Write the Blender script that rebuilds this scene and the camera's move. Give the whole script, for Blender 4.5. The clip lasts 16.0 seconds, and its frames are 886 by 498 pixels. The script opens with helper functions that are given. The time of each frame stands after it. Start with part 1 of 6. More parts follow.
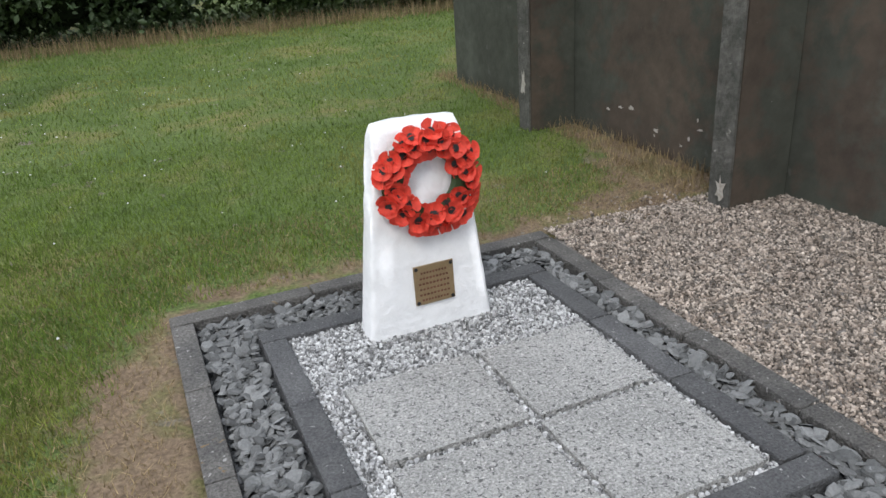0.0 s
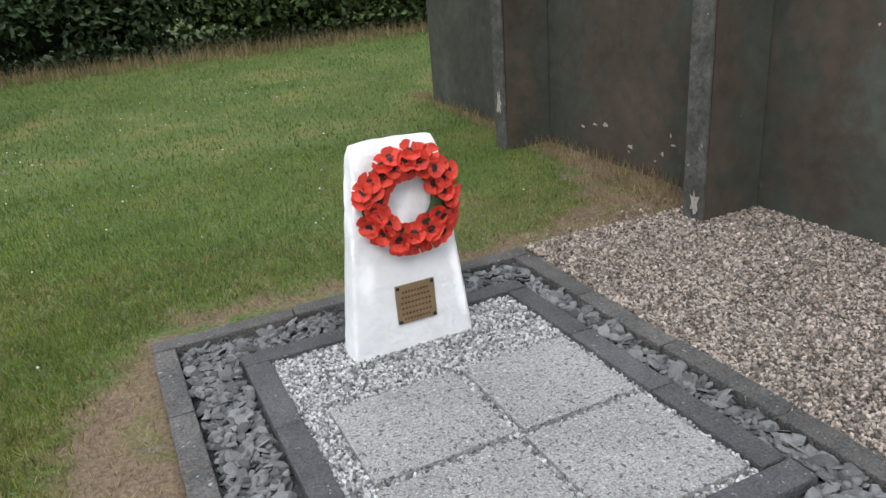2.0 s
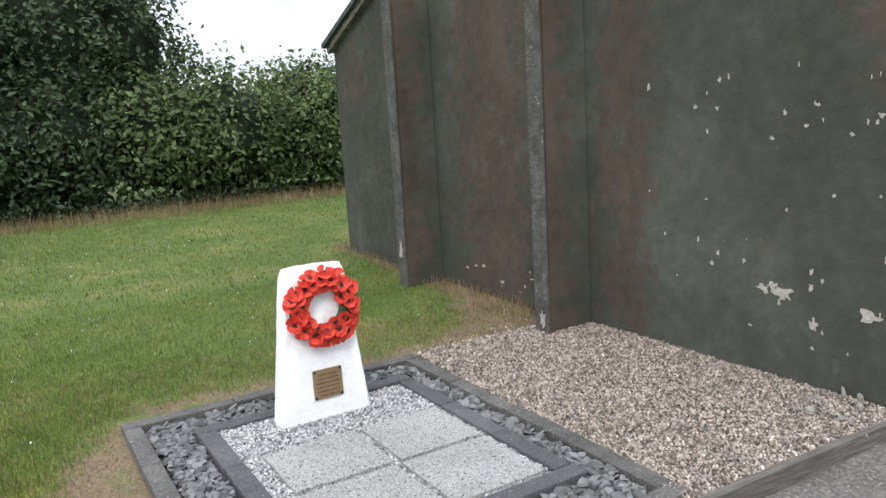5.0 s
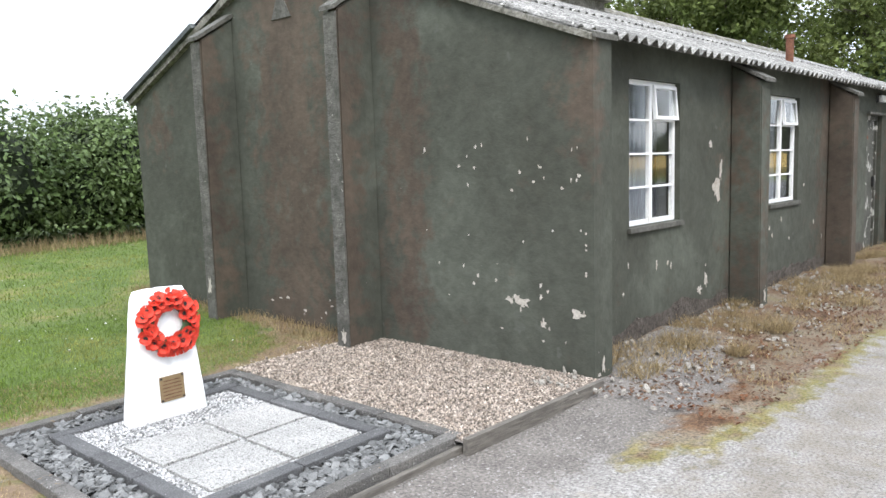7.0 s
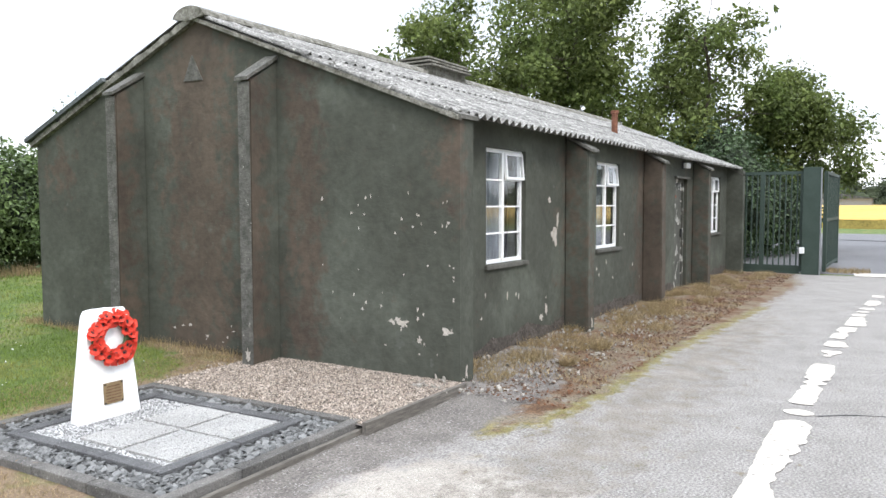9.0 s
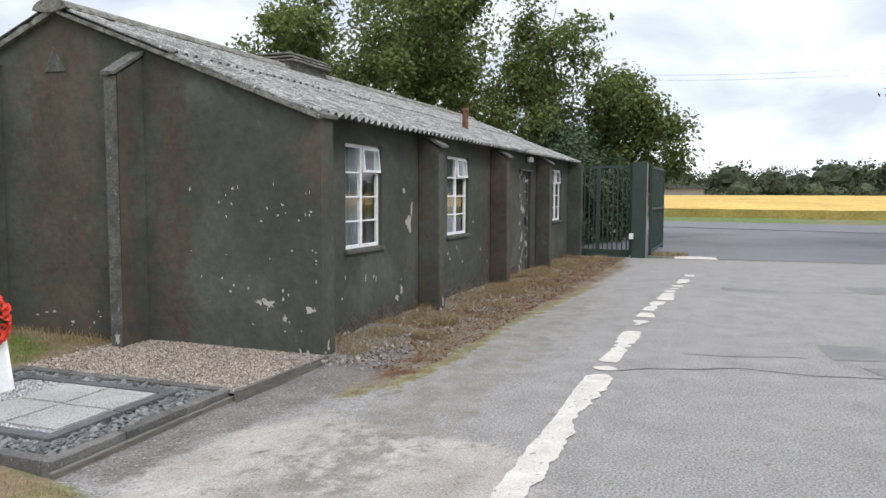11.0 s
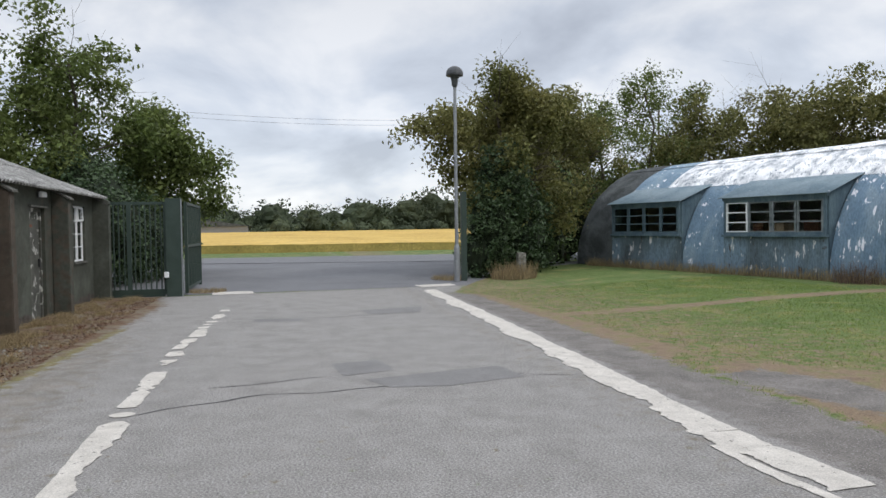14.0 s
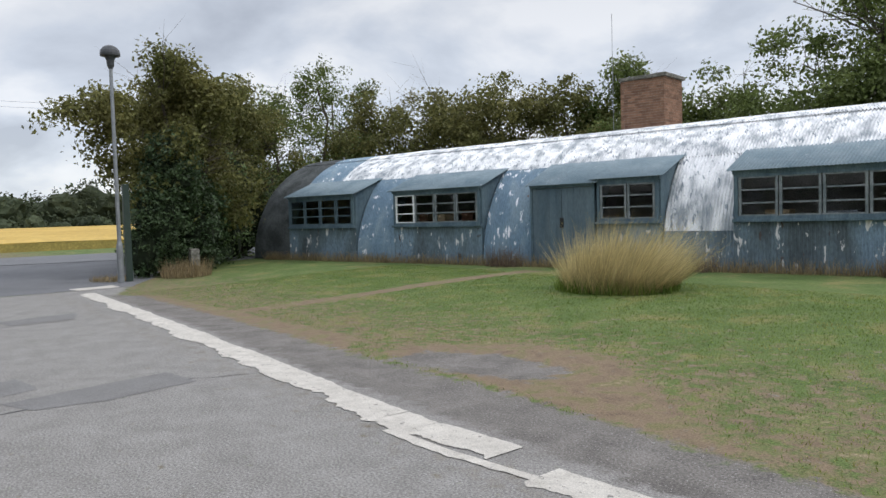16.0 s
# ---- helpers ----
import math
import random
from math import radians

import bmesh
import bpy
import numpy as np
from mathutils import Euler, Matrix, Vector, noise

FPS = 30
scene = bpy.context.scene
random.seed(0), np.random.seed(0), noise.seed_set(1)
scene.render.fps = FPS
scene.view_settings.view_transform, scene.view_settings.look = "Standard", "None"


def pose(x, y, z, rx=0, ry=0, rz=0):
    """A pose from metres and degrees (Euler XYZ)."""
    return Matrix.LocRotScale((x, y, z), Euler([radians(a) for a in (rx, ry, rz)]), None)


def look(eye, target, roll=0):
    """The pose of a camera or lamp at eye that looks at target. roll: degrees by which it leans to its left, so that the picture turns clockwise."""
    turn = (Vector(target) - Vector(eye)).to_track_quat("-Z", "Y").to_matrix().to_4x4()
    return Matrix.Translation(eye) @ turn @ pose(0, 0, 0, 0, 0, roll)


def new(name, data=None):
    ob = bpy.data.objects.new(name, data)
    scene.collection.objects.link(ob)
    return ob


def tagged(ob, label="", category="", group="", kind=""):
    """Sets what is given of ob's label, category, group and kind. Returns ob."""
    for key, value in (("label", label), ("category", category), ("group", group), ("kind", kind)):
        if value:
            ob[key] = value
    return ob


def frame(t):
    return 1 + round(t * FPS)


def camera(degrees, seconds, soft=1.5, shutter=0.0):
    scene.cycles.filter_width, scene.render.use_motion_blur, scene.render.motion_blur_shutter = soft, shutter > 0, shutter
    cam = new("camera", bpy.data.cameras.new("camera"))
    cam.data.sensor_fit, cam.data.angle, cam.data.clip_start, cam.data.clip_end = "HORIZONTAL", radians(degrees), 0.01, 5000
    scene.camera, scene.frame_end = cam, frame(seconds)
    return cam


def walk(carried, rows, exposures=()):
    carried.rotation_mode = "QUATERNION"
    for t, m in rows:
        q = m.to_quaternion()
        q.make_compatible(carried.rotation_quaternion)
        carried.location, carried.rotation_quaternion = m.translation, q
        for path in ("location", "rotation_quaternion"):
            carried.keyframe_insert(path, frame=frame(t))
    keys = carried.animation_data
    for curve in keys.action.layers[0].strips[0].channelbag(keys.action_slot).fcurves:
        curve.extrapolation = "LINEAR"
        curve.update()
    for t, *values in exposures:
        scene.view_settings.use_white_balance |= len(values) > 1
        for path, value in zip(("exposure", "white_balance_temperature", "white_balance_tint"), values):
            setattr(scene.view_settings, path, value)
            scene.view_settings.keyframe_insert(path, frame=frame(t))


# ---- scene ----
cam = camera(61.8, 16.0)
PATH = [
    (0, (-3.081, -0.702, 1.438), (-2.453, 1.027, 0.653), -3.9),
    (0.5, (-3.086, -0.702, 1.441), (-2.44, 1.021, 0.657), -3.9),
    (1, (-3.086, -0.709, 1.443), (-2.428, 1.018, 0.679), -4.1),
    (1.5, (-3.086, -0.715, 1.446), (-2.413, 1.013, 0.696), -4.3),
    (2, (-3.093, -0.727, 1.446), (-2.405, 0.998, 0.706), -4.6),
    (2.5, (-3.118, -0.768, 1.445), (-2.348, 0.924, 0.709), -5.1),
    (3, (-3.183, -0.903, 1.468), (-2.452, 0.843, 0.819), -5.5),
    (3.5, (-3.197, -1.142, 1.479), (-2.561, 0.665, 0.904), -5.8),
    (4, (-3.275, -1.34, 1.502), (-2.651, 0.488, 0.981), -5.7),
    (4.5, (-3.422, -1.597, 1.524), (-2.635, 0.186, 1.076), -4.6),
    (5, (-3.471, -1.865, 1.546), (-2.525, -0.137, 1.2), -3.4),
    (5.2, (-3.472, -1.989, 1.546), (-2.393, -0.33, 1.256), -2.5),
    (7.3, (-4.501, -2.717, 1.572), (-3.048, -1.363, 1.335), -1.2),
    (7.5, (-4.611, -2.776, 1.58), (-3.142, -1.439, 1.352), -0.5),
    (8, (-4.941, -2.942, 1.602), (-3.32, -1.776, 1.497), -0.1),
    (8.2, (-5.051, -3.013, 1.603), (-3.412, -1.869, 1.524), -0.3),
    (10.3, (-6.083, -3.641, 1.611), (-4.346, -2.672, 1.401), 0.0),
    (10.5, (-6.127, -3.681, 1.614), (-4.387, -2.716, 1.411), -0.1),
    (11, (-6.19, -3.704, 1.631), (-4.341, -2.958, 1.48), 0.2),
    (11.5, (-6.237, -3.73, 1.639), (-4.316, -3.181, 1.542), 0.0),
    (12, (-6.266, -3.778, 1.648), (-4.301, -3.411, 1.593), -0.4),
    (12.5, (-6.252, -3.784, 1.644), (-4.262, -3.588, 1.593), -0.7),
    (13, (-6.244, -3.81, 1.634), (-4.246, -3.734, 1.585), -0.9),
    (13.5, (-6.188, -3.873, 1.618), (-4.203, -4.102, 1.56), -1.3),
    (14, (-6.19, -3.994, 1.597), (-4.234, -4.409, 1.541), -0.8),
    (14.5, (-6.099, -4.046, 1.613), (-4.197, -4.661, 1.561), -0.8),
    (15, (-6.08, -4.071, 1.61), (-4.258, -4.894, 1.553), -1.4),
    (15.5, (-6.089, -4.1, 1.602), (-4.368, -5.116, 1.527), -1.7),
    (16, (-6.068, -4.13, 1.594), (-4.459, -5.315, 1.501), -1.7),
]
walk(cam, [(r[0], look(r[1], r[2], r[3])) for r in PATH], [(0, -0.05), (3.5, 0.0), (4.5, 0.2), (5.2, 0.45), (7.5, 0.95), (8, 0.95), (10.5, 0.35), (11, 0.2), (12, -0.05), (12.5, -0.13), (13, -0.2), (14, -0.2), (15, -0.3), (16, -0.22)])

# ---- world and sun ----
SUN_EL, SUN_AZ = 48.0, 215.0
world = bpy.data.worlds.new("overcast_sky")
scene.world = world
world.use_nodes = True
wn, wl = world.node_tree.nodes, world.node_tree.links
wn.clear()


def wmath(op, value=None):
    n = wn.new("ShaderNodeMath")
    n.operation = op
    if value is not None:
        n.inputs[1].default_value = value
    return n


w_out = wn.new("ShaderNodeOutputWorld")
w_bg = wn.new("ShaderNodeBackground")
w_sky = wn.new("ShaderNodeTexSky")
w_sky.sky_type, w_sky.sun_disc = "NISHITA", False
w_sky.sun_elevation, w_sky.sun_rotation = radians(SUN_EL), radians(SUN_AZ)
w_scale = wn.new("ShaderNodeMixRGB")
w_scale.blend_type = "MULTIPLY"
w_scale.inputs[0].default_value = 1.0
w_scale.inputs[2].default_value = (0.10, 0.10, 0.10, 1)
w_tc = wn.new("ShaderNodeTexCoord")
w_sep = wn.new("ShaderNodeSeparateXYZ")
w_add = wmath("ADD", 0.34)
w_max = wmath("MAXIMUM", 0.05)
w_dx = wmath("DIVIDE")
w_dy = wmath("DIVIDE")
w_com = wn.new("ShaderNodeCombineXYZ")
w_noise = wn.new("ShaderNodeTexNoise")
w_noise.inputs["Scale"].default_value = 2.1
w_noise.inputs["Detail"].default_value = 7
w_noise.inputs["Roughness"].default_value = 0.52
w_noise.inputs["Distortion"].default_value = 0.25
w_ramp = wn.new("ShaderNodeValToRGB")
w_ramp.color_ramp.elements[0].position, w_ramp.color_ramp.elements[0].color = 0.34, (0.58, 0.63, 0.73, 1)
w_ramp.color_ramp.elements[1].position, w_ramp.color_ramp.elements[1].color = 0.62, (1.04, 1.065, 1.12, 1)
e = w_ramp.color_ramp.elements.new(0.47)
e.color = (0.75, 0.81, 0.92, 1)
# an overcast sky is brighter overhead than at the horizon
w_grad = wn.new("ShaderNodeValToRGB")
w_grad.color_ramp.elements[0].position, w_grad.color_ramp.elements[0].color = 0.0, (0.42, 0.42, 0.41, 1)
w_grad.color_ramp.elements[1].position, w_grad.color_ramp.elements[1].color = 1.0, (1.0, 1.0, 1.0, 1)
for at_, v_ in ((0.14, 0.40), (0.32, 0.335)):
    w_grad.color_ramp.elements.new(at_).color = (v_, v_, v_, 1)
w_cie = wn.new("ShaderNodeMixRGB")
w_cie.blend_type = "MULTIPLY"
w_cie.inputs[0].default_value = 1.0
w_mix = wn.new("ShaderNodeMixRGB")
w_mix.inputs[0].default_value = 0.86
for a, b in ((w_tc.outputs["Generated"], w_sep.inputs[0]), (w_sep.outputs["Z"], w_add.inputs[0]), (w_add.outputs[0], w_max.inputs[0]),
             (w_sep.outputs["X"], w_dx.inputs[0]), (w_max.outputs[0], w_dx.inputs[1]), (w_sep.outputs["Y"], w_dy.inputs[0]),
             (w_max.outputs[0], w_dy.inputs[1]), (w_dx.outputs[0], w_com.inputs[0]), (w_dy.outputs[0], w_com.inputs[1]),
             (w_com.outputs[0], w_noise.inputs["Vector"]), (w_noise.outputs[0], w_ramp.inputs[0]), (w_sky.outputs[0], w_scale.inputs[1]),
             (w_scale.outputs[0], w_mix.inputs[1]), (w_ramp.outputs[0], w_mix.inputs[2]), (w_mix.outputs[0], w_cie.inputs[1]), (w_sep.outputs["Z"], w_grad.inputs[0]), (w_grad.outputs[0], w_cie.inputs[2]), (w_cie.outputs[0], w_bg.inputs[0]),
             (w_bg.outputs[0], w_out.inputs[0])):
    wl.new(a, b)
w_bg.inputs[1].default_value = 2.8
sun_data = bpy.data.lights.new("sun", "SUN")
sun_data.energy, sun_data.angle, sun_data.color = 1.3, radians(14), (1.0, 0.96, 0.9)
sun = new("sun", sun_data)
az = radians(SUN_AZ)
sun.matrix_world = look((0, 0, 30), (-30 * math.sin(az) / math.tan(radians(SUN_EL)), -30 * math.cos(az) / math.tan(radians(SUN_EL)), 0))

# ---- materials ----
def mat(name, stops, scale=4.0, rough=0.9, bump=0.3, bscale=70.0, metal=0.0, fine=0.35, stretch=(1, 1, 1), spots=None, island=0.0, rand=0.0, spec=0.3, distort=0.3, thin=0.0):
    """stops: [(position, colour)] over large noise; fine: strength of the small-scale variation; spots: (colour, scale, threshold)."""
    m = bpy.data.materials.new(name)
    m.use_nodes = True
    n, l = m.node_tree.nodes, m.node_tree.links
    b = n["Principled BSDF"]
    b.inputs["Roughness"].default_value = rough
    b.inputs["Metallic"].default_value = metal
    b.inputs["Specular IOR Level"].default_value = spec
    geo = n.new("ShaderNodeNewGeometry")
    mp = n.new("ShaderNodeMapping")
    mp.inputs["Scale"].default_value = stretch
    l.new(geo.outputs["Position"], mp.inputs[0])

    def tex(s, detail=6, d=0.0, ro=0.6):
        t = n.new("ShaderNodeTexNoise")
        t.inputs["Scale"].default_value, t.inputs["Detail"].default_value = s, detail
        t.inputs["Distortion"].default_value, t.inputs["Roughness"].default_value = d, ro
        l.new(mp.outputs[0], t.inputs["Vector"])
        return t

    big, small = tex(scale, 6, distort), tex(bscale, 5)
    ramp = n.new("ShaderNodeValToRGB")
    for i, (p, c) in enumerate(stops):
        el = ramp.color_ramp.elements[i] if i < 2 else ramp.color_ramp.elements.new(p)
        el.position, el.color = p, (*c, 1)
    l.new(big.outputs[0], ramp.inputs[0])
    col = ramp.outputs[0]

    def times(col, src, lo, hi, a=0.3, z=0.7):
        r = n.new("ShaderNodeMapRange")
        r.inputs[1].default_value, r.inputs[2].default_value, r.inputs[3].default_value, r.inputs[4].default_value = a, z, lo, hi
        l.new(src, r.inputs[0])
        x = n.new("ShaderNodeMixRGB")
        x.blend_type = "MULTIPLY"
        x.inputs[0].default_value = 1
        l.new(col, x.inputs[1])
        l.new(r.outputs[0], x.inputs[2])
        return x.outputs[0]

    col = times(col, small.outputs[0], 1 - fine, 1 + fine)
    if island:
        col = times(col, geo.outputs["Random Per Island"], 1 - island, 1 + island, 0, 1)
    if rand:
        oi = n.new("ShaderNodeObjectInfo")
        col = times(col, oi.outputs["Random"], 1 - rand, 1 + rand, 0, 1)
    for c, s, th in (spots or ()):
        t = tex(s, 4, 0.4)
        r = n.new("ShaderNodeMapRange")
        r.inputs[1].default_value, r.inputs[2].default_value = th, th + 0.03
        l.new(t.outputs[0], r.inputs[0])
        x = n.new("ShaderNodeMixRGB")
        l.new(r.outputs[0], x.inputs[0])
        l.new(col, x.inputs[1])
        x.inputs[2].default_value = (*c, 1)
        col = x.outputs[0]
    l.new(col, b.inputs["Base Color"])
    if thin:
        tr, mx = n.new("ShaderNodeBsdfTranslucent"), n.new("ShaderNodeMixShader")
        mx.inputs[0].default_value = thin
        l.new(col, tr.inputs[0])
        l.new(b.outputs[0], mx.inputs[1])
        l.new(tr.outputs[0], mx.inputs[2])
        l.new(mx.outputs[0], n["Material Output"].inputs[0])
    if bump:
        bp = n.new("ShaderNodeBump")
        bp.inputs["Strength"].default_value, bp.inputs["Distance"].default_value = bump, 0.02
        l.new(small.outputs[0], bp.inputs["Height"])
        l.new(bp.outputs[0], b.inputs["Normal"])
    return m


def g(v):
    return (v, v, v)


M = {}
M["blade"] = mat("grass_blades", [(0.30, (0.098, 0.165, 0.028)), (0.72, (0.320, 0.270, 0.088)), (0.52, (0.160, 0.220, 0.040))], 0.9, 0.7, 0, 9, fine=0.35, island=0.5, thin=0.4)
M["dry"] = mat("dry_earth_and_grass", [(0.3, (0.15, 0.105, 0.06)), (0.7, (0.24, 0.19, 0.11)), (0.5, (0.17, 0.135, 0.06))], 3.0, 0.95, 0.7, 50, fine=0.4)
M["straw"] = mat("dry_grass_blades", [(0.3, (0.24, 0.175, 0.095)), (0.7, (0.36, 0.285, 0.16))], 3.0, 0.8, 0, 50, island=0.4, thin=0.3)
M["asphalt"] = mat("worn_asphalt", [(0.3, (0.15, 0.148, 0.146)), (0.7, (0.215, 0.21, 0.205)), (0.5, (0.185, 0.18, 0.176))], 0.5, 0.92, 0.8, 130, fine=0.4, spots=[((0.11, 0.11, 0.11), 110, 0.64), ((0.33, 0.32, 0.31), 90, 0.66)])
M["asphalt_dark"] = mat("dark_asphalt", [(0.3, (0.125, 0.125, 0.13)), (0.7, (0.165, 0.165, 0.17))], 0.4, 0.9, 0.5, 110, fine=0.3)
M["patch"] = mat("asphalt_patch", [(0.3, (0.169, 0.162, 0.156)), (0.7, (0.206, 0.199, 0.192))], 2, 0.92, 0.6, 120, fine=0.35)
M["concrete"] = mat("old_concrete", [(0.3, (0.27, 0.245, 0.21)), (0.7, (0.37, 0.35, 0.31)), (0.5, (0.32, 0.30, 0.265))], 1.6, 0.95, 0.8, 90, fine=0.35, spots=[((0.14, 0.13, 0.12), 80, 0.66)])
M["line"] = mat("worn_white_paint", [(0.3, (0.418, 0.386, 0.341)), (0.7, (0.580, 0.541, 0.483))], 5, 0.85, 0.5, 100, fine=0.25, spots=[((0.209, 0.196, 0.178), 16, 0.63)])
M["litter"] = mat("moss_and_leaf_litter", [(0.28, (0.079, 0.034, 0.018)), (0.74, (0.135, 0.095, 0.034)), (0.42, (0.119, 0.054, 0.027)), (0.58, (0.142, 0.095, 0.068))], 2.2, 0.95, 1.0, 40, fine=0.5, island=0.4)
M["grit"] = mat("loose_grit", [(0.3, (0.13, 0.12, 0.11)), (0.7, (0.23, 0.22, 0.20))], 2.5, 0.95, 1.0, 70, fine=0.5, spots=[((0.36, 0.35, 0.33), 70, 0.62)])
M["kerb"] = mat("dark_concrete_edging", [(0.3, (0.085, 0.086, 0.088)), (0.7, (0.14, 0.14, 0.14))], 5, 0.9, 0.8, 120, fine=0.4, spots=[((0.42, 0.41, 0.40), 55, 0.66)], rand=0.14)
M["kerb_old"] = mat("weathered_concrete_edging", [(0.3, (0.10, 0.097, 0.092)), (0.7, (0.19, 0.18, 0.165))], 5, 0.92, 0.9, 110, fine=0.45, spots=[((0.42, 0.41, 0.39), 55, 0.65), ((0.26, 0.18, 0.10), 9, 0.68)], rand=0.18)
M["slab"] = mat("grey_speckled_paving", [(0.3, (0.33, 0.326, 0.310)), (0.7, (0.46, 0.452, 0.430))], 2.5, 0.9, 0.8, 130, fine=0.5, spots=[((0.13, 0.13, 0.125), 62, 0.585), ((0.64, 0.63, 0.60), 75, 0.61)])
M["slate"] = mat("grey_green_slate", [(0.3, (0.105, 0.107, 0.105)), (0.7, (0.18, 0.182, 0.178))], 9, 0.75, 0.3, 120, fine=0.2, island=0.5, spec=0.25)
M["wgravel"] = mat("white_grey_chippings", [(0.3, (0.29, 0.29, 0.285)), (0.7, (0.40, 0.40, 0.395))], 9, 0.8, 0, 120, fine=0.2, island=0.75)
M["bgravel"] = mat("brown_pea_gravel", [(0.3, (0.228, 0.184, 0.148)), (0.7, (0.390, 0.338, 0.288))], 14, 0.75, 0, 120, fine=0.25, island=0.75)
M["dust"] = mat("grit_bed", [(0.3, (0.17, 0.15, 0.13)), (0.7, (0.24, 0.22, 0.20))], 20, 0.95, 0.8, 90, fine=0.5)
M["dark_bed"] = mat("dark_bed", [(0.3, (0.05, 0.052, 0.052)), (0.7, (0.08, 0.08, 0.08))], 20, 0.95, 0.8, 90, fine=0.5)
M["white"] = mat("white_masonry_paint", [(0.3, (0.85, 0.85, 0.85)), (0.7, (0.89, 0.89, 0.885))], 7, 0.7, 0.45, 28, fine=0.04)
M["brass"] = mat("aged_bronze_plate", [(0.3, (0.24, 0.17, 0.09)), (0.7, (0.31, 0.225, 0.125))], 12, 0.5, 0.1, 160, metal=0.35, fine=0.1, spec=0.4)
M["black"] = mat("black_plastic", [(0.3, g(0.018)), (0.7, g(0.028))], 30, 0.6, 0.2, 200)
M["red"] = mat("red_poppy_paper", [(0.3, (0.60, 0.050, 0.030)), (0.7, (0.74, 0.085, 0.055))], 25, 0.6, 0.2, 90, fine=0.15, island=0.3, thin=0.2)
M["camo_edge"] = mat("worn_arris_render", [(0.36, (0.070, 0.070, 0.060)), (0.62, (0.125, 0.120, 0.107))], 9, 0.9, 0.6, 40, fine=0.25, spots=[((0.36, 0.34, 0.31), 24, 0.68)])
M["bare"] = mat("bare_render_chip", [(0.3, (0.36, 0.32, 0.27)), (0.7, (0.50, 0.47, 0.42))], 18, 0.95, 0.5, 60, fine=0.2)
M["damp"] = mat("damp_brick_base", [(0.35, (0.05, 0.040, 0.034)), (0.65, (0.10, 0.088, 0.075))], 8, 0.95, 0.9, 30, fine=0.4, spots=[((0.34, 0.32, 0.29), 14, 0.70)])
M["roof"] = mat("lichened_cement_sheet", [(0.36, (0.125, 0.122, 0.113)), (0.66, (0.315, 0.308, 0.29)), (0.5, (0.215, 0.21, 0.197))], 5, 0.95, 0.7, 45, fine=0.6, spots=[((0.46, 0.45, 0.42), 18, 0.62), ((0.05, 0.048, 0.036), 13, 0.63)])
M["cap"] = mat("mossy_cement", [(0.35, (0.10, 0.095, 0.075)), (0.65, (0.26, 0.25, 0.22))], 9, 0.95, 0.9, 35, fine=0.4)
M["frame"] = mat("white_gloss_paint", [(0.3, (0.74, 0.75, 0.76)), (0.7, (0.82, 0.82, 0.82))], 9, 0.45, 0.15, 60, fine=0.06)
M["door"] = mat("peeling_door_paint", [(0.35, (0.06, 0.062, 0.052)), (0.65, (0.10, 0.098, 0.085))], 3, 0.8, 0.4, 30, fine=0.2, spots=[((0.42, 0.41, 0.38), 7, 0.575)])
M["curtain"] = mat("grey_net_curtain", [(0.3, (0.22, 0.24, 0.28)), (0.7, (0.32, 0.34, 0.38))], 12, 0.9, 0.2, 80, stretch=(1, 1, 0.05))
M["inside"] = mat("dim_room_plaster", [(0.3, (0.20, 0.19, 0.18)), (0.7, (0.30, 0.29, 0.27))], 2, 0.95, 0.2, 30)
M["rust"] = mat("rusty_iron", [(0.3, (0.11, 0.045, 0.028)), (0.7, (0.20, 0.09, 0.055))], 12, 0.85, 0.4, 60)
M["green"] = mat("dark_green_gate_paint", [(0.3, (0.032, 0.050, 0.040)), (0.7, (0.045, 0.066, 0.054))], 4, 0.55, 0.1, 60, fine=0.15)
M["steel"] = mat("galvanised_steel", [(0.3, (0.24, 0.25, 0.26)), (0.7, (0.34, 0.35, 0.36))], 8, 0.5, 0.1, 60, metal=0.6, fine=0.12)
M["lampgrey"] = mat("dark_grey_lamp_head", [(0.3, (0.055, 0.058, 0.061)), (0.7, (0.083, 0.085, 0.088))], 8, 0.5, 0.1, 60)
M["tin"] = mat("peeling_blue_painted_tin", [(0.40, (0.139, 0.217, 0.287)), (0.58, (0.218, 0.295, 0.349)), (0.5, (0.168, 0.252, 0.323))], 1.3, 0.55, 0.2, 25, fine=0.25, stretch=(1, 1, 0.45), spots=[((0.844, 0.840, 0.868), 4.5, 0.62), ((0.175, 0.125, 0.099), 6, 0.70)], spec=0.4)
M["tin_dado"] = mat("weathered_blue_tin_skirt", [(0.38, (0.081, 0.104, 0.115)), (0.60, (0.176, 0.247, 0.307)), (0.5, (0.135, 0.182, 0.211))], 1.0, 0.7, 0.3, 25, fine=0.3, stretch=(1, 1, 0.4), spots=[((0.702, 0.689, 0.678), 5.0, 0.62), ((0.081, 0.065, 0.058), 4, 0.64)])
M["tin_wht"] = mat("bare_whitened_tin", [(0.38, (0.322, 0.350, 0.376)), (0.58, (0.859, 0.858, 0.857)), (0.48, (0.617, 0.627, 0.636))], 1.1, 0.5, 0.2, 25, fine=0.2, stretch=(2.4, 2.4, 0.55), spots=[((0.228, 0.264, 0.293), 3.2, 0.59)], spec=0.4)
M["tin_dark"] = mat("dark_weathered_tin", [(0.38, (0.045, 0.05, 0.05)), (0.62, (0.10, 0.11, 0.11))], 1.5, 0.8, 0.3, 25, fine=0.3)
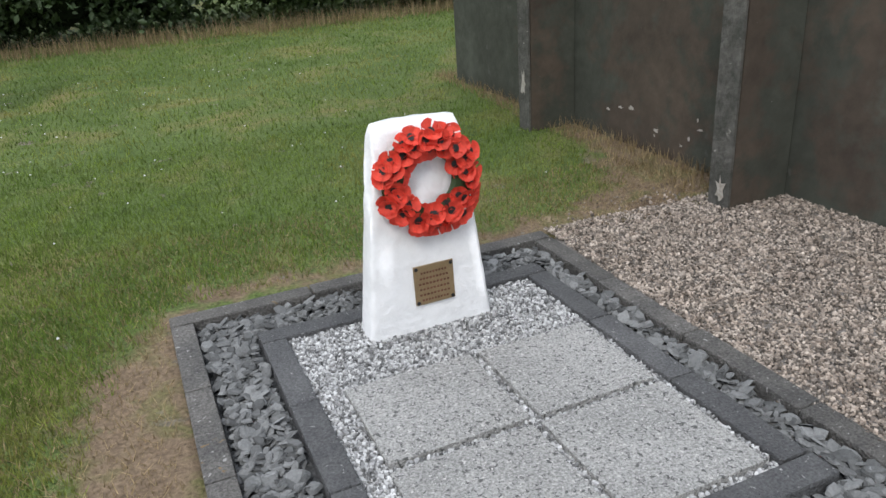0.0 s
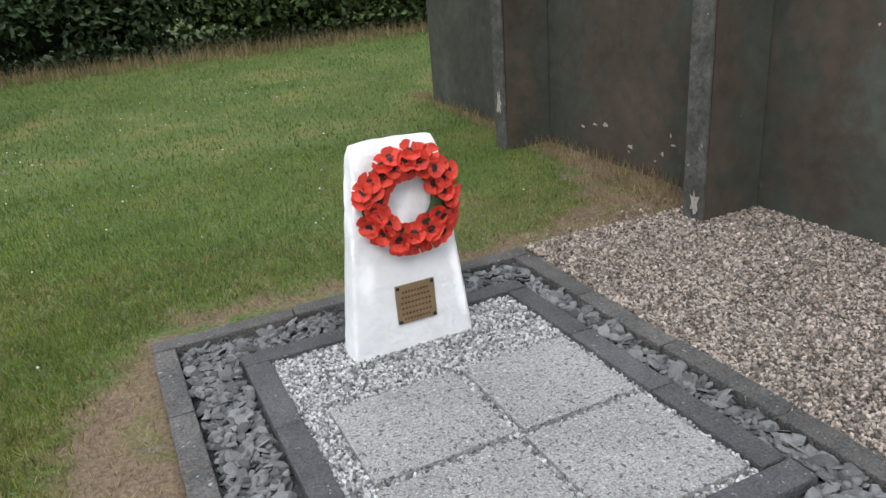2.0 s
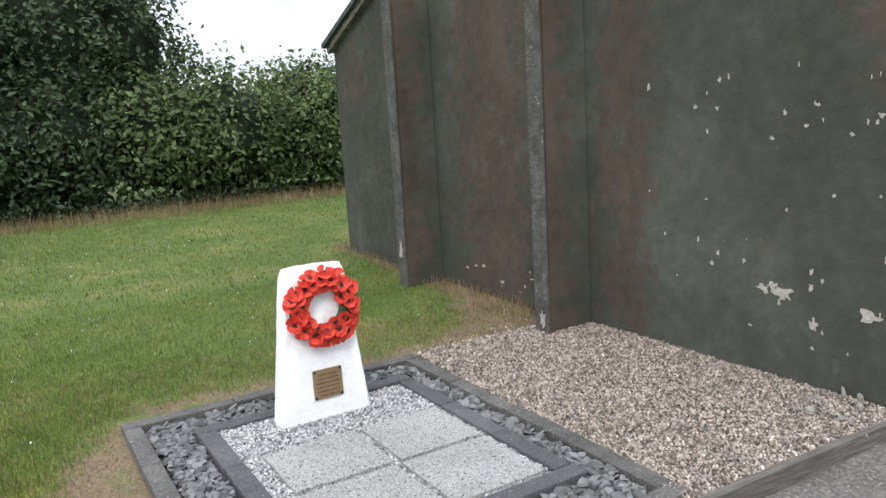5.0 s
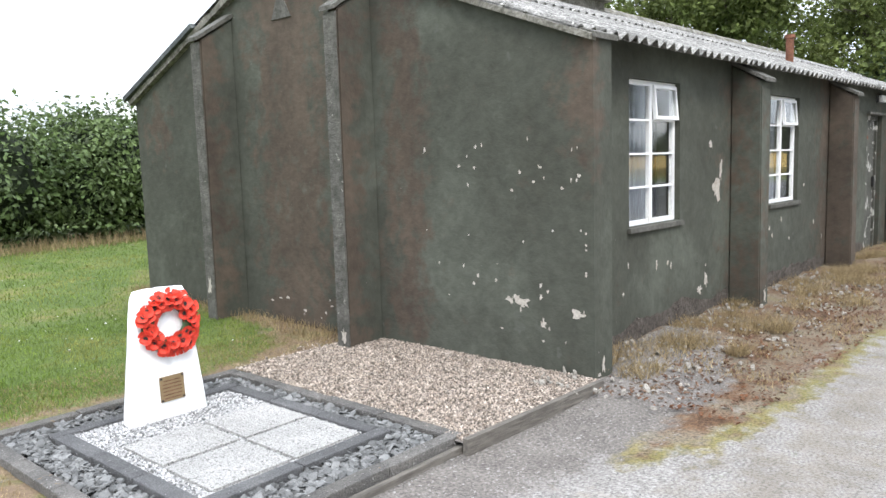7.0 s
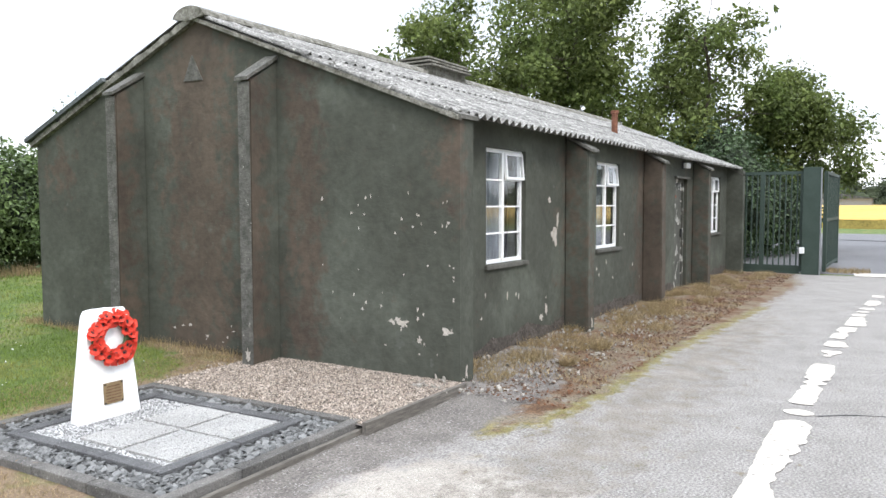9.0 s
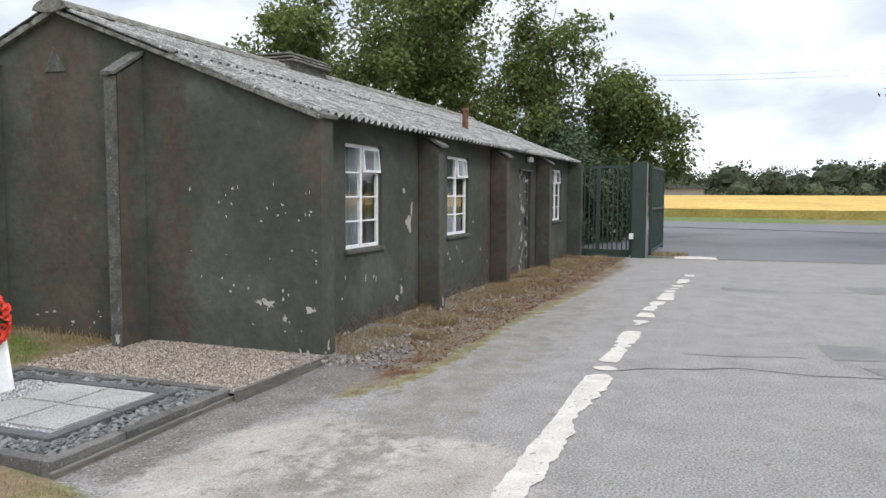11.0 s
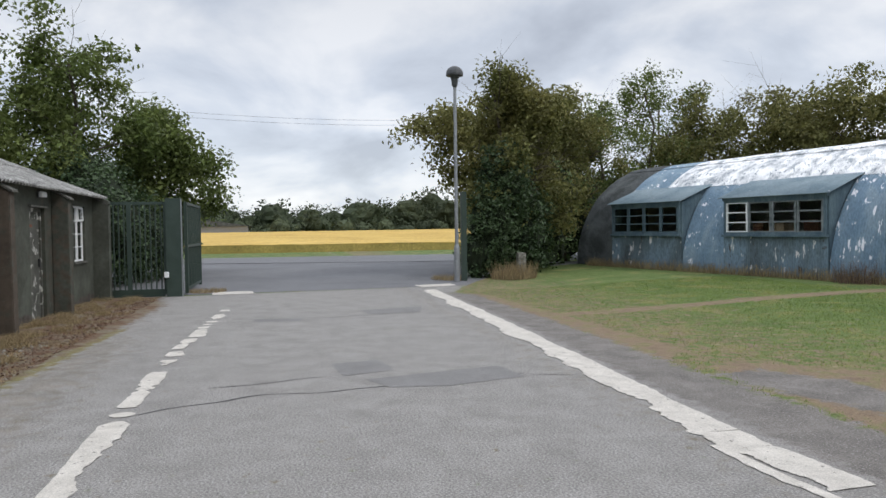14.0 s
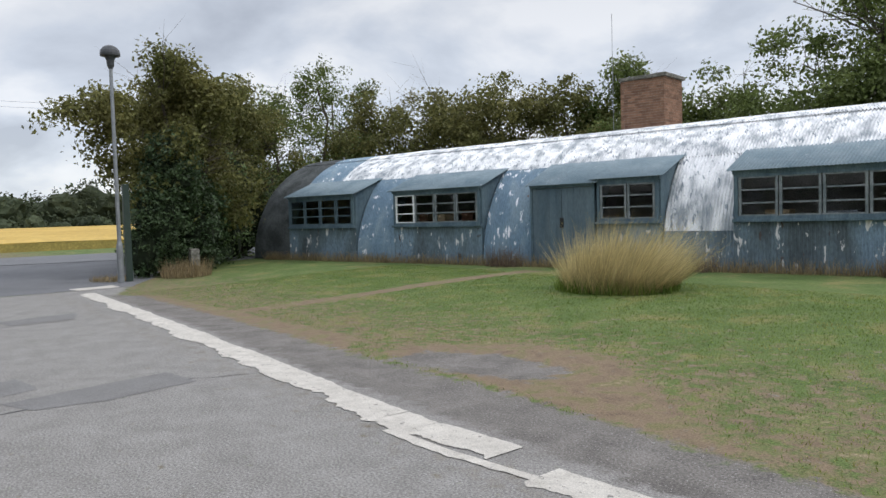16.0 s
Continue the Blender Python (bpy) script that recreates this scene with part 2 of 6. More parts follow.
M["bluewood"] = mat("blue_painted_timber", [(0.36, (0.063, 0.101, 0.130)), (0.64, (0.119, 0.169, 0.195))], 3, 0.7, 0.3, 40, fine=0.3, stretch=(1, 1, 0.2), spots=[((0.350, 0.351, 0.338), 9, 0.70)])
M["greywood"] = mat("grey_weathered_window_timber", [(0.36, (0.104, 0.125, 0.134)), (0.64, (0.234, 0.250, 0.256))], 6, 0.75, 0.3, 60, fine=0.3)
M["brick"] = mat("brown_red_brick", [(0.3, (0.21, 0.115, 0.075)), (0.7, (0.30, 0.18, 0.12))], 7, 0.9, 0.5, 60, fine=0.25, rand=0.3)
M["mortar"] = mat("mortar", [(0.3, (0.27, 0.22, 0.18)), (0.7, (0.36, 0.31, 0.26))], 7, 0.95, 0.5, 60)
M["bluebrick"] = mat("blue_engineering_brick", [(0.3, (0.045, 0.05, 0.065)), (0.7, (0.075, 0.08, 0.095))], 7, 0.55, 0.3, 60, fine=0.2, rand=0.2)
M["bark"] = mat("bark", [(0.3, (0.06, 0.05, 0.038)), (0.7, (0.12, 0.10, 0.08))], 6, 0.95, 0.8, 30, fine=0.4, stretch=(1, 1, 0.3))
M["leaf_hedge"] = mat("bramble_leaves", [(0.3, (0.065, 0.105, 0.034)), (0.7, (0.125, 0.175, 0.060))], 0.7, 0.55, 0, 30, fine=0.3, island=0.55, spec=0.4, thin=0.3)
M["leaf_tree"] = mat("broad_leaves", [(0.3, (0.090, 0.130, 0.034)), (0.7, (0.165, 0.195, 0.060))], 0.6, 0.6, 0, 30, fine=0.3, island=0.5, thin=0.4)
M["leaf_brown"] = mat("olive_leaves", [(0.3, (0.111, 0.122, 0.037)), (0.7, (0.212, 0.196, 0.069))], 0.6, 0.65, 0, 30, fine=0.3, island=0.5, thin=0.4)
M["leaf_dark"] = mat("dark_green_leaves", [(0.3, (0.034, 0.062, 0.024)), (0.7, (0.068, 0.104, 0.042))], 0.8, 0.5, 0, 30, fine=0.3, island=0.5, spec=0.35, thin=0.2)
M["leaf_far"] = mat("distant_foliage", [(0.3, (0.036, 0.050, 0.026)), (0.7, (0.070, 0.085, 0.042))], 0.08, 0.8, 0, 3, fine=0.3, island=0.35, thin=0.2)
# near-black filler: the shade between leaves is put into its colour
M["core"] = mat("foliage_shade", [(0.3, (0.008, 0.013, 0.006)), (0.7, (0.020, 0.030, 0.012))], 9, 0.95, 1.0, 20)
M["wheat"] = mat("ripe_wheat", [(0.3, (0.40, 0.255, 0.055)), (0.7, (0.54, 0.37, 0.10))], 0.12, 0.9, 0.6, 2.5, fine=0.2, stretch=(0.4, 1, 1))
M["wheat_edge"] = mat("wheat_stalks", [(0.3, (0.17, 0.135, 0.035)), (0.7, (0.28, 0.22, 0.06))], 0.6, 0.95, 0.6, 8, fine=0.3)
M["tallgrass"] = mat("tall_dry_grass", [(0.3, (0.399, 0.323, 0.144)), (0.7, (0.627, 0.529, 0.279))], 1.2, 0.8, 0, 20, fine=0.2, island=0.4, thin=0.35)
M["cardboard"] = mat("cardboard", [(0.3, (0.38, 0.27, 0.16)), (0.7, (0.44, 0.32, 0.20))], 4, 0.9, 0.2, 40)
M["flower"] = mat("white_clover", [(0.3, g(0.6)), (0.7, g(0.75))], 30, 0.8, 0, 60)
M["wood"] = mat("weathered_board", [(0.3, (0.10, 0.09, 0.078)), (0.7, (0.17, 0.155, 0.135))], 5, 0.9, 0.5, 50, stretch=(0.15, 1, 1))
M["teal"] = mat("teal_painted_post", [(0.3, (0.01, 0.085, 0.085)), (0.7, (0.015, 0.11, 0.11))], 5, 0.6, 0.1, 50)


def layered(name, base, layers, rough=0.93, bump=0.7, bscale=60.0):
    """A ground of several covers. base and each layer: (stops, scale, fine, spots); a layer also names the mesh attribute that says where it lies."""
    m = bpy.data.materials.new(name)
    m.use_nodes = True
    n, l = m.node_tree.nodes, m.node_tree.links
    b = n["Principled BSDF"]
    b.inputs["Roughness"].default_value = rough
    b.inputs["Specular IOR Level"].default_value = 0.25
    geo = n.new("ShaderNodeNewGeometry")

    def tex(s_, detail=6, d=0.0):
        t = n.new("ShaderNodeTexNoise")
        t.inputs["Scale"].default_value, t.inputs["Detail"].default_value, t.inputs["Distortion"].default_value, t.inputs["Roughness"].default_value = s_, detail, d, 0.62
        l.new(geo.outputs["Position"], t.inputs["Vector"])
        return t.outputs[0]

    def ranged(src, a, z, lo, hi):
        r = n.new("ShaderNodeMapRange")
        r.inputs[1].default_value, r.inputs[2].default_value, r.inputs[3].default_value, r.inputs[4].default_value = a, z, lo, hi
        l.new(src, r.inputs[0])
        return r.outputs[0]

    def mix(fac, c1, c2, mode="MIX"):
        x = n.new("ShaderNodeMixRGB")
        x.blend_type = mode
        for sock, v in zip(x.inputs, (fac, c1, c2)):
            if isinstance(v, (int, float)):
                sock.default_value = v
            elif isinstance(v, tuple):
                sock.default_value = (*v, 1)
            else:
                l.new(v, sock)
        return x.outputs[0]

    small = tex(bscale, 5)

    def cover(stops, scale, fine, spots):
        ramp = n.new("ShaderNodeValToRGB")
        for i, (p, c) in enumerate(stops):
            el = ramp.color_ramp.elements[i] if i < 2 else ramp.color_ramp.elements.new(p)
            el.position, el.color = p, (*c, 1)
        l.new(tex(scale, 7, 0.4), ramp.inputs[0])
        c = mix(1.0, ramp.outputs[0], ranged(small, 0.3, 0.7, 1 - fine, 1 + fine), "MULTIPLY")
        for sc, sz, th in spots:
            c = mix(ranged(tex(sz, 4), th, th + 0.03, 0, 1), c, sc)
        return c

    col = cover(*base)
    wob = ranged(tex(6.0, 10), 0.25, 0.75, -0.55, 0.55)
    for attr, stops, scale, fine, spots in layers:
        a = n.new("ShaderNodeAttribute")
        a.attribute_name = attr
        add = n.new("ShaderNodeMath")
        add.operation = "ADD"
        l.new(a.outputs["Fac"], add.inputs[0])
        l.new(wob, add.inputs[1])
        col = mix(ranged(add.outputs[0], 0.30, 0.70, 0, 1), col, cover(stops, scale, fine, spots))
    l.new(col, b.inputs["Base Color"])
    bp = n.new("ShaderNodeBump")
    bp.inputs["Strength"].default_value, bp.inputs["Distance"].default_value = bump, 0.02
    l.new(small, bp.inputs["Height"])
    l.new(bp.outputs[0], b.inputs["Normal"])
    return m


M["terrain"] = layered("lawn_drive_and_verges", ([(0.30, (0.068, 0.108, 0.026)), (0.72, (0.215, 0.180, 0.072)), (0.52, (0.105, 0.145, 0.042))], 1.1, 0.7, []), [
    ("dry", [(0.3, (0.150, 0.106, 0.072)), (0.7, (0.285, 0.218, 0.145)), (0.5, (0.205, 0.150, 0.098)), (0.6, (0.15, 0.140, 0.06))], 3.4, 0.45, []),
    ("asphalt", [(0.3, (0.208, 0.196, 0.181)), (0.7, (0.275, 0.261, 0.243)), (0.5, (0.242, 0.229, 0.213))], 2.6, 0.55, [((0.10, 0.10, 0.10), 75, 0.61), ((0.38, 0.37, 0.36), 60, 0.63)]),
    ("concrete", [(0.3, (0.25, 0.222, 0.19)), (0.7, (0.43, 0.40, 0.355)), (0.5, (0.34, 0.312, 0.275))], 1.6, 0.42, [((0.15, 0.14, 0.125), 60, 0.62), ((0.52, 0.50, 0.47), 45, 0.64)]),
    ("dust", [(0.3, (0.17, 0.152, 0.13)), (0.7, (0.25, 0.228, 0.198))], 2.5, 0.5, [((0.12, 0.11, 0.10), 60, 0.61)]),
    ("moss", [(0.3, (0.13, 0.12, 0.04)), (0.7, (0.22, 0.19, 0.08))], 4.0, 0.5, []),
    ("litter", [(0.28, (0.075, 0.045, 0.027)), (0.74, (0.150, 0.128, 0.050)), (0.42, (0.128, 0.074, 0.042)), (0.58, (0.175, 0.145, 0.105))], 2.4, 0.6, [((0.22, 0.20, 0.18), 24, 0.645)]),
    ("grit", [(0.3, (0.115, 0.104, 0.094)), (0.7, (0.205, 0.187, 0.170))], 2.2, 0.55, [((0.34, 0.33, 0.31), 50, 0.61)])])
M["camo"] = layered("camouflage_render", ([(0.34, (0.055, 0.057, 0.045)), (0.64, (0.091, 0.098, 0.079)), (0.5, (0.066, 0.070, 0.056))], 1.1, 0.16, [((0.090, 0.096, 0.080), 2.3, 0.66), ((0.28, 0.27, 0.24), 30, 0.74)]), [
    ("brown", [(0.34, (0.064, 0.051, 0.040)), (0.64, (0.102, 0.081, 0.062))], 1.6, 0.15, [((0.26, 0.24, 0.21), 34, 0.74)])], 0.9, 0.45, 11.0)
glass = bpy.data.materials.new("window_glass")
glass.use_nodes = True
gb = glass.node_tree.nodes["Principled BSDF"]
gb.inputs["Base Color"].default_value = (0.9, 0.93, 0.93, 1)
gb.inputs["Roughness"].default_value = 0.03
gb.inputs["IOR"].default_value = 1.45
gb.inputs["Transmission Weight"].default_value = 1.0
M["glass"] = glass


# ---- builders ----
def part(name, bm, material, parent=None, label=""):
    me = bpy.data.meshes.new(name)
    bm.normal_update()
    bm.to_mesh(me)
    bm.free()
    me.materials.append(M[material])
    ob = new(name, me)
    ob.parent = parent
    if label:
        ob["label"] = label
    if material == "camo":
        n = len(me.vertices)
        co = np.empty(n * 3)
        me.vertices.foreach_get("co", co)
        co = co.reshape(n, 3)
        me.attributes.new("brown", "FLOAT", "POINT").data.foreach_set("value", brown_zone(co[:, 0], co[:, 1], co[:, 2]).astype(np.float32))
    return ob


def brown_zone(x, y, z):
    """Where the brown of the camouflage was brushed on: bands on the gable, the buttresses and a few bays of the long wall."""
    v = 0.8 * np.exp(-((y - 1.78) / 0.28) ** 2) * (z > 0.2) + 0.9 * np.exp(-((y - 3.2) / 0.65) ** 2) + 0.95 * np.exp(-((y - 0.12) / 0.2) ** 2 - ((z - 2.0) / 0.55) ** 2) + 0.8 * np.exp(-((y - 5.6) / 0.4) ** 2 - ((z - 2.0) / 0.4) ** 2)
    v = np.where((x > 0.1) & (y < 0.7), 0.9 * np.exp(-((x - 6.3) / 0.6) ** 2) + 0.45 * np.exp(-((x - 9.4) / 1.2) ** 2) + 0.5 * np.exp(-((x - 3.15) / 0.4) ** 2), v)
    v = np.where(x < -0.05, 0.85, v)
    return np.clip(v, 0, 1) * 0.9


def raw(name, verts, faces, material, parent=None, smooth=False):
    me = bpy.data.meshes.new(name)
    me.from_pydata([tuple(v) for v in verts], [], [tuple(f) for f in faces])
    me.materials.append(M[material])
    if smooth:
        me.shade_smooth()
    ob = new(name, me)
    ob.parent = parent
    return ob


def empty(name, at, label, category, group="", kind="", turn=0.0):
    ob = new(name)
    ob.empty_display_size = 0.1
    ob.matrix_world = pose(at[0], at[1], at[2], 0, 0, turn)
    return tagged(ob, label, category, group, kind)


def adopt(parent, *obs):
    """Puts parts that were made in world places under their thing."""
    bpy.context.view_layer.update()
    inv = parent.matrix_world.inverted()
    for o in obs:
        o.parent = parent
        o.matrix_parent_inverse = inv


def box(bm, x0, x1, y0, y1, z0, z1, bevel=0.0):
    vs = [bm.verts.new((x, y, z)) for z in (z0, z1) for x, y in ((x0, y0), (x1, y0), (x1, y1), (x0, y1))]
    fs = [bm.faces.new([vs[i] for i in f]) for f in ((3, 2, 1, 0), (4, 5, 6, 7), (0, 1, 5, 4), (1, 2, 6, 5), (2, 3, 7, 6), (3, 0, 4, 7))]
    if bevel:
        bmesh.ops.bevel(bm, geom=list({e for f in fs for e in f.edges}), offset=bevel, segments=2, affect="EDGES", profile=0.6)
    return bm


def boxes(*rows, bevel=0.0):
    bm = bmesh.new()
    for r in rows:
        box(bm, *r, bevel=bevel)
    return bm


def prism(bm, poly, axis, a, b):
    """Extrudes a polygon of (p, q) pairs along an axis from a to b."""
    put = {"x": lambda p, q, s: (s, p, q), "y": lambda p, q, s: (p, s, q), "z": lambda p, q, s: (p, q, s)}[axis]
    lo, hi = [bm.verts.new(put(p, q, a)) for p, q in poly], [bm.verts.new(put(p, q, b)) for p, q in poly]
    bm.faces.new(lo[::-1])
    bm.faces.new(hi)
    for i in range(len(poly)):
        j = (i + 1) % len(poly)
        bm.faces.new((lo[i], lo[j], hi[j], hi[i]))
    bmesh.ops.recalc_face_normals(bm, faces=bm.faces[:])
    return bm


def tube(bm, p, q, r0, r1, n=8):
    p, q = Vector(p), Vector(q)
    m = (q - p).to_track_quat("Z", "Y").to_matrix()
    a = [bm.verts.new(p + m @ Vector((r0 * math.cos(k * 2 * math.pi / n), r0 * math.sin(k * 2 * math.pi / n), 0))) for k in range(n)]
    b = [bm.verts.new(q + m @ Vector((r1 * math.cos(k * 2 * math.pi / n), r1 * math.sin(k * 2 * math.pi / n), 0))) for k in range(n)]
    for k in range(n):
        bm.faces.new((a[k], a[(k + 1) % n], b[(k + 1) % n], b[k]))
    bm.faces.new(a[::-1])
    bm.faces.new(b)
    return bm


def holed_wall(x0, x1, y0, y1, z0, z1, holes, step=0.2):
    """One solid wall along x with openings (xa, xb, za, zb) through it."""
    xs = sorted({round(v, 4) for v in list(np.linspace(x0, x1, int((x1 - x0) / step) + 1)) + [h for q in holes for h in q[:2]]})
    zs = sorted({round(v, 4) for v in list(np.linspace(z0, z1, int((z1 - z0) / step) + 1)) + [h for q in holes for h in q[2:]]})
    solid = lambda i, k: 0 <= i < len(xs) - 1 and 0 <= k < len(zs) - 1 and not any(a < (xs[i] + xs[i + 1]) / 2 < b and c < (zs[k] + zs[k + 1]) / 2 < d for a, b, c, d in holes)
    bm, memo = bmesh.new(), {}

    def v(i, k, y):
        if (i, k, y) not in memo:
            memo[(i, k, y)] = bm.verts.new((xs[i], y, zs[k]))
        return memo[(i, k, y)]

    for i in range(len(xs) - 1):
        for k in range(len(zs) - 1):
            if not solid(i, k):
                continue
            bm.faces.new((v(i, k, y0), v(i + 1, k, y0), v(i + 1, k + 1, y0), v(i, k + 1, y0)))
            bm.faces.new((v(i, k, y1), v(i, k + 1, y1), v(i + 1, k + 1, y1), v(i + 1, k, y1)))
            for di, dk, p, q in ((-1, 0, (i, k), (i, k + 1)), (1, 0, (i + 1, k + 1), (i + 1, k)), (0, -1, (i + 1, k), (i, k)), (0, 1, (i, k + 1), (i + 1, k + 1))):
                if not solid(i + di, k + dk):
                    bm.faces.new((v(*p, y0), v(*q, y0), v(*q, y1), v(*p, y1)))
    return bm


def sliced(bm, ys=(), zs=()):
    for axis, cuts in (((0, 1, 0), ys), ((0, 0, 1), zs)):
        for c in cuts:
            bmesh.ops.bisect_plane(bm, geom=bm.verts[:] + bm.edges[:] + bm.faces[:], plane_co=[c * a for a in axis], plane_no=axis)
    return bm


def smooth01(v, a, b):
    k = np.clip((v - a) / (b - a), 0, 1)
    return k * k * (3 - 2 * k)


def height(x, y):
    """The lie of the land: level road, lawn that climbs gently away from it, a low dip before the memorial."""
    x, y = np.asarray(x, float), np.asarray(y, float)
    rise = 0.024 * np.clip(y - 1.6, 0, 14) * (1 - smooth01(x, 8, 16)) + 0.17 * smooth01(-y, 8.8, 15.5) * (1 - smooth01(x, 21, 27))
    return rise - 0.05 * np.exp(-((y + 0.35) / 0.45) ** 2) * (1 - smooth01(x, -0.9, 0.2)) * smooth01(x, -4.4, -3.2)


def ragged(name, pts, material, z, amp=0.05, step=0.12, label="", category="", kind="structure", seed=0.0):
    """A thin ground layer with an uneven outline through pts, lying on the ground."""
    out = []
    for (ax, ay), (bx, by) in zip(pts, pts[1:] + pts[:1]):
        n = max(1, int(math.hypot(bx - ax, by - ay) / step))
        for k in range(n):
            x, y = ax + (bx - ax) * k / n, ay + (by - ay) * k / n
            dx = noise.noise((x * 2.1 + seed, y * 2.1, 3)) + 0.6 * noise.noise((x * 7 + seed, y * 7, 8))
            dy = noise.noise((x * 2.1 + seed, y * 2.1, 13)) + 0.6 * noise.noise((x * 7 + seed, y * 7, 18))
            out.append((x + amp * dx, y + amp * dy))
    bm = bmesh.new()
    f = bm.faces.new([bm.verts.new((x, y, 0)) for x, y in out])
    f.normal_update()
    if f.normal.z < 0:
        f.normal_flip()
    bmesh.ops.triangulate(bm, faces=[f])
    if step < 0.3:
        for c in np.arange(-4.5, 1.0, 0.3):
            bmesh.ops.bisect_plane(bm, geom=bm.verts[:] + bm.edges[:] + bm.faces[:], plane_co=(c, 0, 0), plane_no=(1, 0, 0))
        for c in np.arange(-1.2, 0.6, 0.2):
            bmesh.ops.bisect_plane(bm, geom=bm.verts[:] + bm.edges[:] + bm.faces[:], plane_co=(0, c, 0), plane_no=(0, 1, 0))
    for v in bm.verts:
        v.co.z = float(height(v.co.x, v.co.y)) + z
    return tagged(part(name, bm, material), label, category, "", kind)


def leaf_cloud(name, lobes, count, size, material, parent=None, seed=0, clump=0.28, per=36, floor=0.02, shell=0.30, droop=0.0):
    """Many small folded leaves in clumps over and inside a set of ellipsoids (x, y, z, rx, ry, rz)."""
    rng = np.random.default_rng(seed)
    lob = np.array(lobes, float)
    w = (lob[:, 3] * lob[:, 4] * lob[:, 5]) ** (2 / 3)
    nc = max(1, count // per)
    pick = rng.choice(len(lob), nc, p=w / w.sum())
    d = rng.normal(size=(nc, 3))
    d /= np.linalg.norm(d, axis=1)[:, None]
    r = 1 - shell * rng.random(nc) ** 1.4 + 0.07 * rng.normal(size=nc)
    c = lob[pick, :3] + d * lob[pick, 3:] * r[:, None]
    big = np.repeat(0.55 + 0.9 * rng.random(nc), per)[:, None]
    off = rng.normal(size=(nc * per, 3))
    off /= np.maximum(1.0, np.linalg.norm(off, axis=1) / 1.7)[:, None]
    p = np.repeat(c, per, axis=0) + off * big * clump * np.array([1, 1, 0.75])
    out = np.repeat(d, per, axis=0)
    keep = p[:, 2] > floor + rng.random(len(p)) * 0.05
    p, out = p[keep], out[keep]
    n = len(p)
    nrm = out * 0.7 + rng.normal(size=(n, 3)) * 0.7 + np.array([0, 0, 0.45])
    nrm /= np.linalg.norm(nrm, axis=1)[:, None]
    t = np.cross(nrm, rng.normal(size=(n, 3)))
    t /= np.linalg.norm(t, axis=1)[:, None] + 1e-9
    t[:, 2] -= droop
    b = np.cross(nrm, t)
    s = size * (0.6 + 0.8 * rng.random(n))[:, None]
    v = np.empty((n, 4, 3))
    v[:, 0], v[:, 2] = p - t * s, p + t * s
    v[:, 1], v[:, 3] = p + b * s * 0.55 + nrm * s * 0.18, p - b * s * 0.55 + nrm * s * 0.18
    f = np.arange(n * 4).reshape(n, 4)
    me = bpy.data.meshes.new(name)
    me.from_pydata(v.reshape(-1, 3).tolist(), [], f.tolist())
    me.materials.append(M[material])
    ob = new(name, me)
    ob.parent = parent
    return ob


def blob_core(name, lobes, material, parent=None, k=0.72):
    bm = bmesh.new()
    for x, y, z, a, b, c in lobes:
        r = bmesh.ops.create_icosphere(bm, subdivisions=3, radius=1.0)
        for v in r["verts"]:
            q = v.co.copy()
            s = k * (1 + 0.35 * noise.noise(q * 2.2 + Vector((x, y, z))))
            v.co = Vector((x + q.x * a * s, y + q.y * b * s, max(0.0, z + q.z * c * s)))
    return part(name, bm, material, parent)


def branches(bm, base, height_, spread, r, seed, limbs=9, start=0.3):
    rng = random.Random(seed)
    top = Vector(base) + Vector((rng.uniform(-0.3, 0.3), rng.uniform(-0.3, 0.3), height_))
    prev, pr = Vector(base), r
    pts = [Vector(base)]
    for k in range(1, 6):
        q = Vector(base).lerp(top, k / 5) + Vector((rng.uniform(-1, 1), rng.uniform(-1, 1), 0)) * 0.06 * height_ * (k / 5)
        tube(bm, prev, q, pr, pr * 0.78, 8)
        prev, pr = q, pr * 0.78
        pts.append(q)
    for k in range(limbs):
        f = start + (1 - start) * rng.random()
        i = min(4, int(f * 5))
        p = pts[i].lerp(pts[i + 1], f * 5 - i)
        a = rng.uniform(0, 6.28)
        q = p + Vector((math.cos(a) * spread, math.sin(a) * spread, spread * rng.uniform(0.25, 0.8))) * rng.uniform(0.5, 0.9)
        m = p.lerp(q, 0.5) + Vector((rng.uniform(-0.2, 0.2), rng.uniform(-0.2, 0.2), 0.15))
        rr = r * 0.4 * (1.2 - f)
        tube(bm, p, m, rr, rr * 0.7, 6)
        tube(bm, m, q, rr * 0.7, rr * 0.3, 6)
        for _ in range(4):
            e2 = q + Vector((rng.uniform(-1, 1), rng.uniform(-1, 1), rng.uniform(-0.3, 1))) * spread * 0.4
            tube(bm, m.lerp(q, rng.uniform(0.3, 1)), e2, rr * 0.3, rr * 0.08, 5)
    return bm


def tree(at, lobes, leaves, size, leaf, label, seed, trunk_h=4.0, trunk_r=0.16, spread=1.8, clump=0.3, shell=0.45, limbs=10, group="trees"):
    root = empty("tree", at, label, "tree", group)
    t = part("trunk", branches(bmesh.new(), at, trunk_h, spread, trunk_r, seed, limbs), "bark")
    rng = random.Random(seed + 500)
    sub = []
    for x, y, z, a, b, c in lobes:
        for k in range(7):
            d = Vector((rng.gauss(0, 1), rng.gauss(0, 1), rng.gauss(0, 1))).normalized() * rng.uniform(0.45, 0.95)
            f = rng.uniform(0.24, 0.44)
            sub.append((x + d.x * a, y + d.y * b, z + d.z * c, a * f, b * f, c * f * 0.9))
    lobes = sub
    c = leaf_cloud("crown", lobes, leaves, size, leaf, None, seed, clump=clump, shell=shell)
    adopt(root, t, c)
    return root

